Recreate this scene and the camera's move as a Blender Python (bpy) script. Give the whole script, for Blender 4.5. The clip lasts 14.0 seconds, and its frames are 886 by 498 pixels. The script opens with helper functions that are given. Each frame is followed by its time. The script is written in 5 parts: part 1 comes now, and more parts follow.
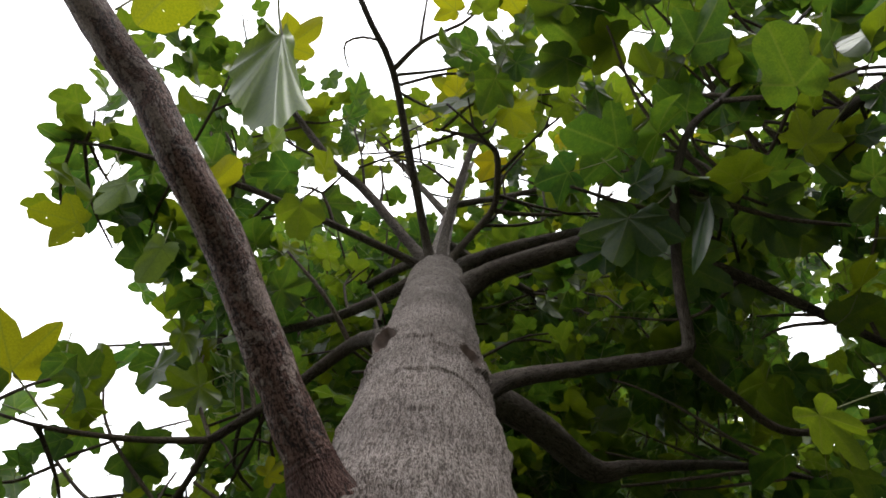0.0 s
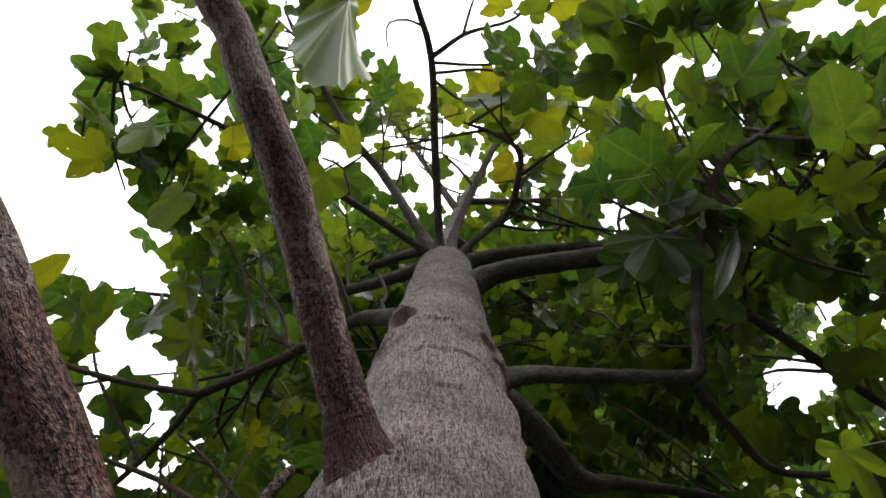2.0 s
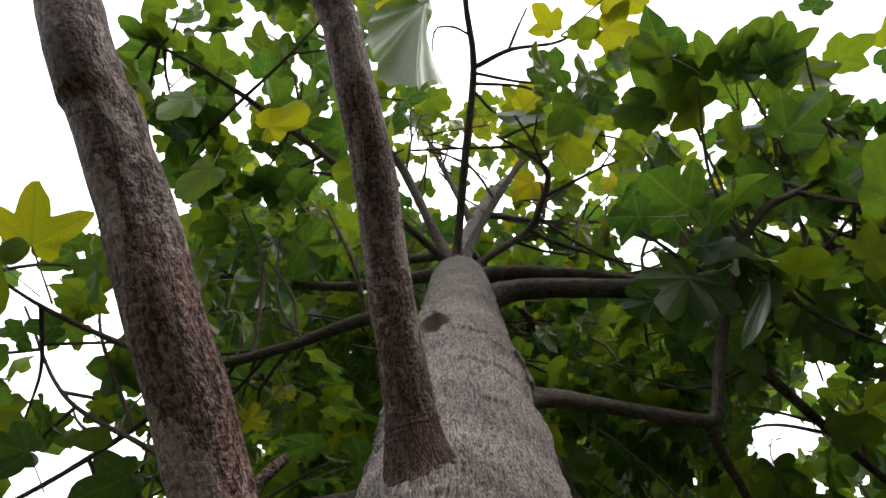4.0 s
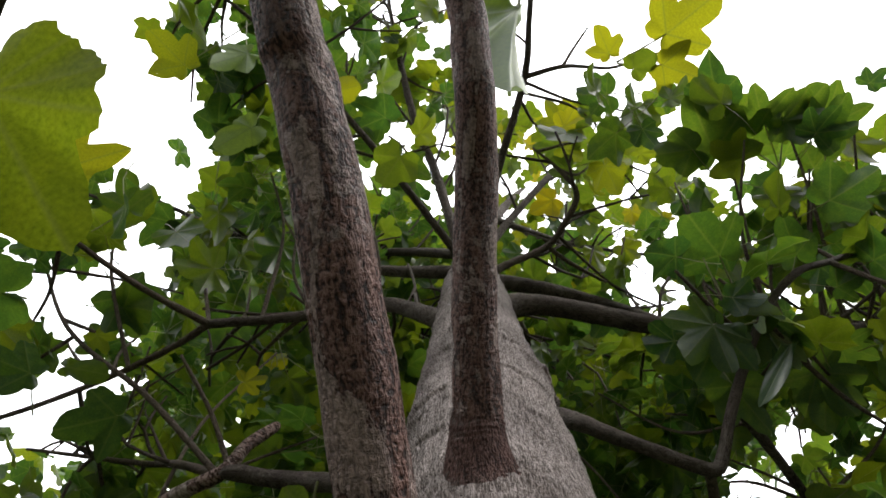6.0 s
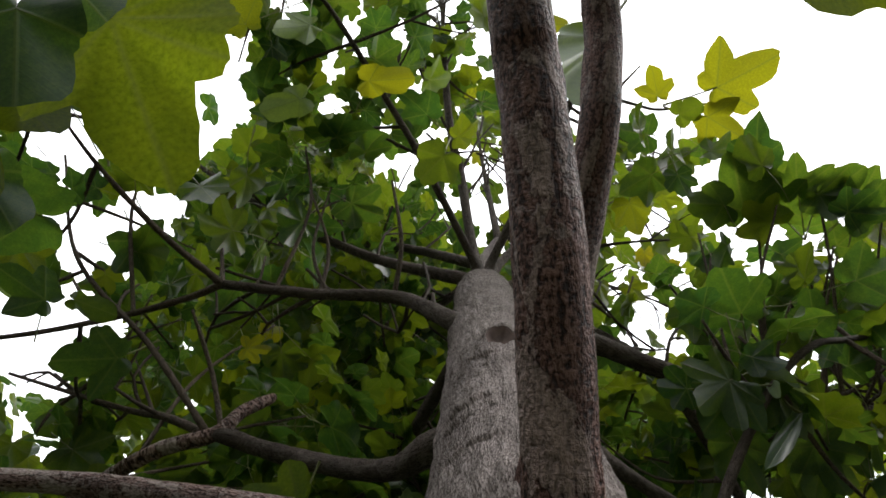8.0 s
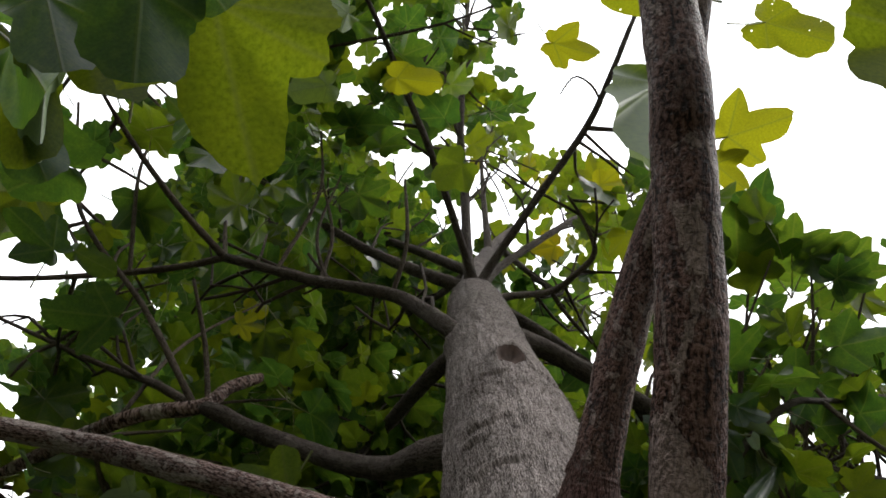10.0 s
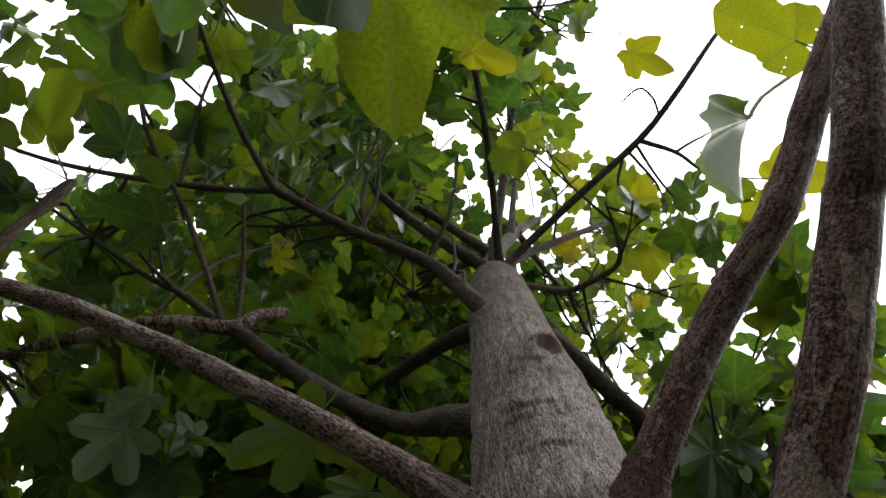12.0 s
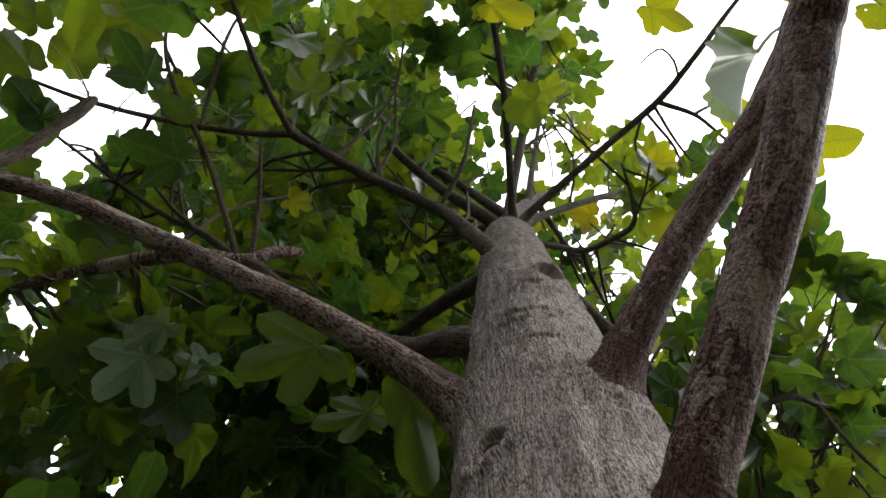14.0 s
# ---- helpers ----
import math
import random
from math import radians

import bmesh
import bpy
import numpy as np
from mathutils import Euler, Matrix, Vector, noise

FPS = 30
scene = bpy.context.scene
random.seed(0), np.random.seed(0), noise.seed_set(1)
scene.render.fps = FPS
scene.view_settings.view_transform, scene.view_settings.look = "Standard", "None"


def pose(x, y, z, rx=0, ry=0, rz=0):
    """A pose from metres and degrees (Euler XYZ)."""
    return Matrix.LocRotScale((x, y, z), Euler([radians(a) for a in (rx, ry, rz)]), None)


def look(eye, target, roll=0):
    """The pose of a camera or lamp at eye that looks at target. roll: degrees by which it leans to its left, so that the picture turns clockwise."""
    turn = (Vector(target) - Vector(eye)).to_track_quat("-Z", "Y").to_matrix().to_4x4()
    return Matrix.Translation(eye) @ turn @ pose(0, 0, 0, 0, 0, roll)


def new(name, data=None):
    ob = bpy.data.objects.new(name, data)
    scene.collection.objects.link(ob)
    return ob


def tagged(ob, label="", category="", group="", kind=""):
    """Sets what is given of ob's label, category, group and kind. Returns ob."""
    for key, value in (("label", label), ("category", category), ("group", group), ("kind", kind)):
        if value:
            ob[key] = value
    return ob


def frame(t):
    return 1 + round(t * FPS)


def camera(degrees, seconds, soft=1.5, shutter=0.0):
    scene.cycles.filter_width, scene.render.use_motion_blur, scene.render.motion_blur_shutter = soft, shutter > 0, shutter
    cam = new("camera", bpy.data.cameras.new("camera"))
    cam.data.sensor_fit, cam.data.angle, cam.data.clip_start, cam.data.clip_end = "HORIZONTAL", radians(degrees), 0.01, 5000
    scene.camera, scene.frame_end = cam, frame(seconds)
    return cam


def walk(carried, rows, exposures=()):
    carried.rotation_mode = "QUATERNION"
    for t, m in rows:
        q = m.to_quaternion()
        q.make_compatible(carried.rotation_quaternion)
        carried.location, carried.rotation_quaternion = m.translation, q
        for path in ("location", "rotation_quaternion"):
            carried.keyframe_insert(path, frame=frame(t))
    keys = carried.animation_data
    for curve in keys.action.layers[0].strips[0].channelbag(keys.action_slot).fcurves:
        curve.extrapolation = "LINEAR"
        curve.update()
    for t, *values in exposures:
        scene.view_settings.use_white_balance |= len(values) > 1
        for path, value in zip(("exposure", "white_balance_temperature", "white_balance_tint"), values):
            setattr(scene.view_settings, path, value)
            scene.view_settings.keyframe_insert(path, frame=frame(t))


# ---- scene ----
cam = camera(65.84, 14.0, soft=1.7)
# seconds, place in metres, turn in degrees
ROWS = [
    (0.0, 0.0074, -0.0175, 1.4494, 172.40, 0.02, -1.54),
    (0.5, -0.0052, -0.0095, 1.4461, 172.20, -0.04, -3.10),
    (1.0, -0.0146, -0.0041, 1.4477, 171.95, -0.18, -5.41),
    (1.5, -0.0375, 0.0019, 1.4463, 172.55, -0.28, -7.23),
    (2.0, -0.0513, 0.0080, 1.4453, 172.27, -0.45, -10.36),
    (2.5, -0.0636, 0.0118, 1.4489, 172.43, -0.49, -12.32),
    (3.0, -0.0832, 0.0095, 1.4447, 172.67, -0.73, -13.89),
    (5.5, -0.1843, 0.0509, 1.4432, 173.17, -1.42, -26.48),
    (6.0, -0.2051, 0.0530, 1.4411, 172.96, -1.60, -29.15),
    (6.5, -0.2289, 0.0655, 1.4384, 172.89, -1.71, -32.02),
    (7.0, -0.2468, 0.0842, 1.4387, 173.11, -1.56, -34.91),
    (7.5, -0.2666, 0.1036, 1.4399, 173.41, -1.78, -37.79),
    (8.0, -0.2865, 0.1124, 1.4346, 173.67, -1.69, -40.17),
    (8.5, -0.3088, 0.1246, 1.4298, 174.31, -1.82, -42.56),
    (9.0, -0.3191, 0.1355, 1.4273, 174.13, -1.35, -44.75),
    (11.5, -0.4334, 0.2089, 1.3867, 172.24, -0.36, -57.76),
    (12.0, -0.4332, 0.2359, 1.3751, 171.50, -1.76, -61.38),
    (12.5, -0.4268, 0.2472, 1.3612, 171.69, -2.12, -63.13),
    (13.0, -0.3976, 0.2440, 1.3492, 171.08, -3.23, -63.20),
    (13.5, -0.3585, 0.2459, 1.3404, 170.33, -4.00, -62.79),
    (14.0, -0.3329, 0.2523, 1.3338, 170.38, -3.94, -62.67),
]
walk(cam, [(t, pose(x, y, z, rx, ry, rz)) for t, x, y, z, rx, ry, rz in ROWS], exposures=[(0.0, 0.75), (3.0, 0.78), (5.5, 0.98), (7.0, 0.78), (9.0, 0.66), (11.5, 0.7), (14.0, 0.95)])

# ---- sky and light: bright, even overcast ----
world = bpy.data.worlds.new("overcast_sky")
scene.world = world
world.use_nodes = True
wn, wl = world.node_tree.nodes, world.node_tree.links
sky = wn.new("ShaderNodeTexSky")
sky.sky_type, sky.sun_disc = "NISHITA", False
sky.sun_elevation, sky.sun_rotation = radians(41), radians(162)
pale = wn.new("ShaderNodeMix")
pale.data_type = "RGBA"
pale.inputs["Factor"].default_value = 0.94
pale.inputs["B"].default_value = (19.0, 19.2, 19.8, 1)
wl.new(sky.outputs["Color"], pale.inputs["A"])
# an overcast dome, brighter overhead than at the horizon
place = wn.new("ShaderNodeTexCoord")
split = wn.new("ShaderNodeSeparateXYZ")
rise = wn.new("ShaderNodeMapRange")
rise.inputs["To Min"].default_value = 0.4
wl.new(place.outputs["Generated"], split.inputs[0])
wl.new(split.outputs["Z"], rise.inputs["Value"])
dome = wn.new("ShaderNodeMix")
dome.data_type, dome.blend_type = "RGBA", "MULTIPLY"
dome.inputs["Factor"].default_value = 1.0
wl.new(pale.outputs["Result"], dome.inputs["A"])
wl.new(rise.outputs["Result"], dome.inputs["B"])
wl.new(dome.outputs["Result"], wn["Background"].inputs["Color"])
wn["Background"].inputs["Strength"].default_value = 0.1
sun = new("sun", bpy.data.lights.new("sun", "SUN"))
sun.data.energy, sun.data.angle, sun.data.color = 1.5, radians(24), (1.0, 0.97, 0.94)
sun.matrix_world = look((1.6, -5.0, 4.6), (0, 0, 0))


# ---- materials ----
def material(name):
    m = bpy.data.materials.new(name)
    m.use_nodes = True
    return m, m.node_tree.nodes, m.node_tree.links, m.node_tree.nodes["Principled BSDF"]


def node(nodes, kind, **inputs):
    n = nodes.new(kind)
    for key, value in inputs.items():
        n.inputs[key.replace("_", " ")].default_value = value
    return n


def ramp(nodes, links, source, *stops):
    r = nodes.new("ShaderNodeValToRGB")
    while len(r.color_ramp.elements) < len(stops):
        r.color_ramp.elements.new(0.5)
    for e, (at, c) in zip(r.color_ramp.elements, stops):
        e.position, e.color = at, (*c, 1)
    links.new(source, r.inputs["Fac"])
    return r.outputs["Color"]


def mixed(nodes, links, factor, a, b, blend="MIX"):
    n = nodes.new("ShaderNodeMix")
    n.data_type, n.blend_type = "RGBA", blend
    for key, value in (("Factor", factor), ("A", a), ("B", b)):
        if isinstance(value, bpy.types.NodeSocket):
            links.new(value, n.inputs[key])
        elif key == "Factor":
            n.inputs["Factor"].default_value = value
        else:
            n.inputs[key].default_value = (*value, 1)
    return n.outputs["Result"]


def maths(nodes, links, op, a, b=0.0, c=0.0):
    n = nodes.new("ShaderNodeMath")
    n.operation = op
    for i, value in enumerate((a, b, c)):
        if isinstance(value, bpy.types.NodeSocket):
            links.new(value, n.inputs[i])
        else:
            n.inputs[i].default_value = value
    return n.outputs[0]


def bark(name, dark, mid, light, patch, patch_amount, fleck=300, along=0.42, ridge=0.5, depth=1.0, flakes=0.0, coarse=240, grain=0.25, gloss=0.8, shine=0.12, into=None):
    """Bark: fine flecks drawn out along the stem, ridges and cracks, blotches and pale flakes (u runs round the stem and v along it, in metres)."""
    m, nodes, links, bsdf = material(name)
    uv = nodes.new("ShaderNodeUVMap")
    coat = nodes.new("ShaderNodeTexCoord")

    def drawn(scale, squeeze, detail, rough_, twist=0.0):
        s = nodes.new("ShaderNodeMapping")
        s.inputs["Scale"].default_value = (1, squeeze, 1)
        links.new(uv.outputs["UV"], s.inputs["Vector"])
        n = node(nodes, "ShaderNodeTexNoise", Scale=scale, Detail=detail, Roughness=rough_, Distortion=twist)
        links.new(s.outputs[0], n.inputs["Vector"])
        return n.outputs["Fac"]

    def lumpy(scale, detail, rough_):
        n = node(nodes, "ShaderNodeTexNoise", Scale=scale, Detail=detail, Roughness=rough_)
        links.new(coat.outputs["Object"], n.inputs["Vector"])
        return n.outputs["Fac"]

    flecks = drawn(fleck, along, 3, 0.65, 0.5)
    ridges = drawn(coarse, grain, 4, 0.7, 0.6)
    wrinkles = drawn(60, 4.5, 3, 0.6, 0.3)
    blotch, spots = lumpy(7, 5, 0.62), lumpy(130, 4, 0.65)
    grit = maths(nodes, links, "MULTIPLY_ADD", maths(nodes, links, "SUBTRACT", ridges, 0.5), 0.7, flecks)
    base = ramp(nodes, links, grit, (0.39, dark), (0.48, mid), (0.58, light))
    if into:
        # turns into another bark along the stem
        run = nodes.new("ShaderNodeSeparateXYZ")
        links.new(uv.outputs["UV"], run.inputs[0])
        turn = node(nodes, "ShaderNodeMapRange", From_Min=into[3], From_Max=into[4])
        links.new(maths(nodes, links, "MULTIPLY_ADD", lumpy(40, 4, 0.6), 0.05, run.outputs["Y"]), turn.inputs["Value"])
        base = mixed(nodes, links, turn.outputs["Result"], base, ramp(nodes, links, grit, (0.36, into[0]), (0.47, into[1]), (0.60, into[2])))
    # cracks between the ridges, with the shade in them put into the colour
    crack = ramp(nodes, links, ridges, (0.36, (1, 1, 1)), (0.45, (0, 0, 0)))
    base = mixed(nodes, links, maths(nodes, links, "MULTIPLY", crack, ridge), base, dark)
    tone = ramp(nodes, links, blotch, (0.32, (0.45, 0.41, 0.39)), (0.5, (0.9, 0.88, 0.87)), (0.68, (1.2, 1.17, 1.15)))
    base = mixed(nodes, links, 0.85, base, tone, "MULTIPLY")
    cover = ramp(nodes, links, spots, (0.53, (0, 0, 0)), (0.60, (1, 1, 1)))
    area = ramp(nodes, links, lumpy(16, 2, 0.5), (0.45, (0, 0, 0)), (0.6, (1, 1, 1)))
    cover = maths(nodes, links, "MULTIPLY", maths(nodes, links, "MULTIPLY", cover, area), patch_amount)
    base = mixed(nodes, links, cover, base, patch)
    # old bark that peels in broken plates, with a dark line along each edge
    plates = maths(nodes, links, "MULTIPLY_ADD", spots, 0.22, drawn(30, 0.5, 5, 0.6, 0.9))
    scale = ramp(nodes, links, plates, (0.645, (0, 0, 0)), (0.66, (1, 1, 1)))
    scale = maths(nodes, links, "MULTIPLY", scale, flakes)
    worn = mixed(nodes, links, 1.0, patch, ramp(nodes, links, grit, (0.36, (0.5, 0.47, 0.45)), (0.62, (1.1, 1.08, 1.06))), "MULTIPLY")
    base = mixed(nodes, links, scale, base, worn)
    lip = ramp(nodes, links, plates, (0.622, (0, 0, 0)), (0.638, (1, 1, 1)), (0.652, (0, 0, 0)))
    base = mixed(nodes, links, maths(nodes, links, "MULTIPLY", lip, flakes), base, dark)
    links.new(base, bsdf.inputs["Base Color"])
    bsdf.inputs["Roughness"].default_value = gloss
    bsdf.inputs["Specular IOR Level"].default_value = shine
    height = maths(nodes, links, "MULTIPLY_ADD", flecks, 0.8, maths(nodes, links, "MULTIPLY", ridges, 1.6))
    height = maths(nodes, links, "MULTIPLY_ADD", wrinkles, 0.5, height)
    height = maths(nodes, links, "MULTIPLY_ADD", cover, 0.5, height)
    height = maths(nodes, links, "MULTIPLY_ADD", scale, 0.7, height)
    bump = node(nodes, "ShaderNodeBump", Strength=1.0, Distance=0.004 * depth)
    links.new(height, bump.inputs["Height"])
    links.new(bump.outputs["Normal"], bsdf.inputs["Normal"])
    return m


TRUNK = bark("grey_trunk_bark", (0.10, 0.081, 0.073), (0.235, 0.197, 0.182), (0.40, 0.348, 0.328), (0.42, 0.38, 0.36), 0.25, fleck=460, along=0.34, ridge=0.5, depth=2.4, coarse=190, grain=0.2)
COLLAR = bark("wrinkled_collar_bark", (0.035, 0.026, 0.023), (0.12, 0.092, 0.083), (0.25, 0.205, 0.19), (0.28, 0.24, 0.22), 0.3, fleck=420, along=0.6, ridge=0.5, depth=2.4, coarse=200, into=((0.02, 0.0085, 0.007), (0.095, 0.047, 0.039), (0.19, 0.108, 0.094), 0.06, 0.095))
LIMB = bark("pinkish_limb_bark", (0.028, 0.016, 0.013), (0.155, 0.096, 0.081), (0.35, 0.258, 0.232), (0.46, 0.40, 0.37), 0.5, fleck=330, along=0.5, ridge=0.35, depth=2.4, flakes=0.75)
STEM = bark("red_brown_limb_bark", (0.02, 0.009, 0.0075), (0.12, 0.058, 0.047), (0.25, 0.145, 0.122), (0.42, 0.325, 0.30), 0.5, fleck=360, along=0.8, ridge=0.3, depth=2.6, coarse=150, flakes=0.75, gloss=0.6, shine=0.15)
BRANCH = bark("grey_brown_branch_bark", (0.024, 0.018, 0.015), (0.07, 0.054, 0.045), (0.135, 0.11, 0.096), (0.18, 0.165, 0.14), 0.5, fleck=620, along=0.6, ridge=0.5, depth=0.9, flakes=0.35)
TWIG = bark("dark_twig_bark", (0.0338, 0.0255, 0.021), (0.0788, 0.06, 0.0465), (0.135, 0.109, 0.0863), (0.18, 0.173, 0.135), 0.4, fleck=700, along=0.6, ridge=0.4, depth=0.6)


def plain(name, colour, rough):
    m, nodes, links, bsdf = material(name)
    coat = nodes.new("ShaderNodeTexCoord")
    n = node(nodes, "ShaderNodeTexNoise", Scale=60, Detail=3)
    links.new(coat.outputs["Object"], n.inputs["Vector"])
    dim = tuple(c * 0.6 for c in colour)
    links.new(ramp(nodes, links, n.outputs["Fac"], (0.35, dim), (0.65, colour)), bsdf.inputs["Base Color"])
    bsdf.inputs["Roughness"].default_value = rough
    return m


KNOT = plain("dark_knot_wood", (0.10, 0.064, 0.053), 0.9)
STALK = plain("green_leaf_stalk", (0.16, 0.17, 0.06), 0.55)


def leaf_material(name, single, tone=None, under=None, holes=False, clear=2.6, young=0.0):
    """A leaf: green with paler ribs, some yellowing, letting light through."""
    m, nodes, links, bsdf = material(name)
    if tone is not None:
        chance = nodes.new("ShaderNodeValue").outputs[0]
        chance.default_value = tone
    elif single:
        chance = nodes.new("ShaderNodeObjectInfo").outputs["Random"]
    else:
        chance = nodes.new("ShaderNodeNewGeometry").outputs["Random Per Island"]
    if tone is None:
        chance = maths(nodes, links, "MULTIPLY_ADD", chance, 0.99 - young if young else 0.9, young)
    rib, along = nodes.new("ShaderNodeAttribute"), nodes.new("ShaderNodeAttribute")
    rib.attribute_name, along.attribute_name = "rib", "along"
    uv = nodes.new("ShaderNodeUVMap")
    main = ramp(nodes, links, rib.outputs["Fac"], (0.0, (1, 1, 1)), (0.022, (0, 0, 0)))
    wave = maths(nodes, links, "MULTIPLY_ADD", rib.outputs["Fac"], -0.9, along.outputs["Fac"])
    wave = maths(nodes, links, "SINE", maths(nodes, links, "MULTIPLY", wave, 62.0))
    side = maths(nodes, links, "POWER", maths(nodes, links, "MULTIPLY_ADD", wave, 0.5, 0.5), 14.0)
    veins = maths(nodes, links, "MAXIMUM", main, maths(nodes, links, "MULTIPLY", side, 0.10))
    mottle = node(nodes, "ShaderNodeTexNoise", Scale=7, Detail=4, Roughness=0.6)
    mottle.noise_dimensions = "4D"
    links.new(uv.outputs["UV"], mottle.inputs["Vector"])
    links.new(maths(nodes, links, "MULTIPLY", chance, 50.0), mottle.inputs["W"])
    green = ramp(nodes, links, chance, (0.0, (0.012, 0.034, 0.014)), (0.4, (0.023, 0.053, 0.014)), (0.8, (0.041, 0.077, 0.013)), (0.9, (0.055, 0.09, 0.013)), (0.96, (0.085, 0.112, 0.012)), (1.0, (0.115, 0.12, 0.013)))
    if under:
        green = mixed(nodes, links, 1.0, under, ramp(nodes, links, mottle.outputs["Fac"], (0.3, (0.8, 0.8, 0.8)), (0.7, (1.1, 1.1, 1.1))), "MULTIPLY")
    green = mixed(nodes, links, ramp(nodes, links, mottle.outputs["Fac"], (0.45, (0, 0, 0)), (0.8, (0.3, 0.3, 0.3))), green, (0.09, 0.13, 0.015))
    spots = ramp(nodes, links, mottle.outputs["Fac"], (0.72, (0, 0, 0)), (0.76, (0.6, 0.6, 0.6)))
    green = mixed(nodes, links, spots, green, (0.10, 0.055, 0.02))
    face = mixed(nodes, links, maths(nodes, links, "MULTIPLY", veins, 0.15 if under else 0.4), green, (0.10, 0.14, 0.035))
    links.new(face, bsdf.inputs["Base Color"])
    bsdf.inputs["Roughness"].default_value = 0.52 if under else 0.38
    bsdf.inputs["Specular IOR Level"].default_value = 0.42
    bump = node(nodes, "ShaderNodeBump", Strength=0.5, Distance=0.0015)
    links.new(veins, bump.inputs["Height"])
    links.new(bump.outputs["Normal"], bsdf.inputs["Normal"])
    through_light = nodes.new("ShaderNodeBsdfTranslucent")
    warm = ramp(nodes, links, chance, (0.15, (1.22, 1.17, 0.42)), (0.6, (1.46, 1.15, 0.34)), (0.95, (1.56, 1.15, 0.25)))
    glow = mixed(nodes, links, 1.0, mixed(nodes, links, 1.0, face, (clear, clear, clear), "MULTIPLY"), warm, "MULTIPLY")
    net = node(nodes, "ShaderNodeTexNoise", Scale=34, Detail=5, Roughness=0.7)
    links.new(uv.outputs["UV"], net.inputs["Vector"])
    glow = mixed(nodes, links, 1.0, glow, ramp(nodes, links, net.outputs["Fac"], (0.3, (0.62, 0.66, 0.6)), (0.7, (1.25, 1.2, 1.1))), "MULTIPLY")
    glow = mixed(nodes, links, maths(nodes, links, "MULTIPLY", veins, 0.5), glow, (0.06, 0.09, 0.02))
    links.new(glow, through_light.inputs["Color"])
    blend = nodes.new("ShaderNodeMixShader")
    blend.inputs[0].default_value = 0.28 if under else 0.85 if clear < 2 else 0.5
    links.new(bsdf.outputs[0], blend.inputs[1])
    links.new(through_light.outputs[0], blend.inputs[2])
    surface = blend.outputs[0]
    if holes:
        # small insect holes
        cells = node(nodes, "ShaderNodeTexVoronoi", Scale=9)
        links.new(uv.outputs["UV"], cells.inputs["Vector"])
        reach = maths(nodes, links, "MULTIPLY", mottle.outputs["Fac"], 0.34)
        eaten = nodes.new("ShaderNodeMixShader")
        links.new(maths(nodes, links, "LESS_THAN", cells.outputs["Distance"], maths(nodes, links, "SUBTRACT", reach, 0.085)), eaten.inputs[0])
        links.new(surface, eaten.inputs[1])
        links.new(nodes.new("ShaderNodeBsdfTransparent").outputs[0], eaten.inputs[2])
        surface = eaten.outputs[0]
    links.new(surface, nodes["Material Output"].inputs["Surface"])
    return m


LEAF = leaf_material("leaf_green", True)
YELLOWING = leaf_material("leaf_yellowing", True, 0.95)
# DARK and MIDDLE also carry the crown's shade in the leaf colour
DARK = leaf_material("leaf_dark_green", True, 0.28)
RIPE = leaf_material("leaf_thick_yellow_green", True, 0.84, clear=1.7)
MIDDLE = leaf_material("leaf_mid_green", True, 0.5)
FRESH = leaf_material("leaf_fresh_green", True, 0.8)
PALE = leaf_material("leaf_pale_underside", True, 0.3, (0.085, 0.135, 0.045))
DULL = leaf_material("leaf_dull_underside", True, 0.2, (0.14, 0.19, 0.12))
EATEN = leaf_material("leaf_yellowing_eaten", True, 0.92, None, True)
FOLIAGE = leaf_material("foliage_green", False)
YOUNG_SUNLIT = leaf_material("foliage_young_sunlit_green", False, young=0.55)

ground_mat, gn, gl, gb = material("rough_grass_ground")
gt = gn.new("ShaderNodeTexCoord")
g1 = node(gn, "ShaderNodeTexNoise", Scale=3, Detail=6)
gl.new(gt.outputs["Object"], g1.inputs["Vector"])
gl.new(ramp(gn, gl, g1.outputs["Fac"], (0.35, (0.025, 0.035, 0.016)), (0.55, (0.05, 0.055, 0.028)), (0.72, (0.09, 0.07, 0.05))), gb.inputs["Base Color"])
gb.inputs["Roughness"].default_value = 0.95

# ---- ground ----
bm = bmesh.new()
bmesh.ops.create_grid(bm, x_segments=60, y_segments=60, size=600)
for v in bm.verts:
    v.co.x, v.co.y = v.co.x * abs(v.co.x) / 600, v.co.y * abs(v.co.y) / 600
    v.co.z = 0.03 * noise.noise(v.co * 0.7) if v.co.length > 0.6 else 0
mesh = bpy.data.meshes.new("ground")
bm.to_mesh(mesh)
bm.free()
mesh.materials.append(ground_mat)
tagged(new("ground", mesh), "uneven grassy ground under the tree", "ground", kind="structure")

# ---- the tree ----
tree = tagged(new("tree"), "broad-leaved tree with grey trunk and large lobed green leaves", "tree")
AXIS = Vector((-0.012, 0.336, 0))  # the trunk's foot; it leans a little
LEANS = Vector((0.0085, 0.013, 1))
rng = random.Random(11)


def smooth_path(points, step):
    """Points with a radius as fourth number, joined by a smooth curve."""
    p = [np.array(q, float) for q in points]
    p = [2 * p[0] - p[1], *p, 2 * p[-1] - p[-2]]
    out = []
    for a, b, c, d in zip(p, p[1:], p[2:], p[3:]):
        n = max(2, int(np.linalg.norm((c - b)[:3]) / step))
        for k in range(n):
            t = k / n
            out.append(0.5 * (2 * b + (c - a) * t + (2 * a - 5 * b + 4 * c - d) * t * t + (3 * b - a - 3 * c + d) * t ** 3))
    out.append(p[-2])
    return out


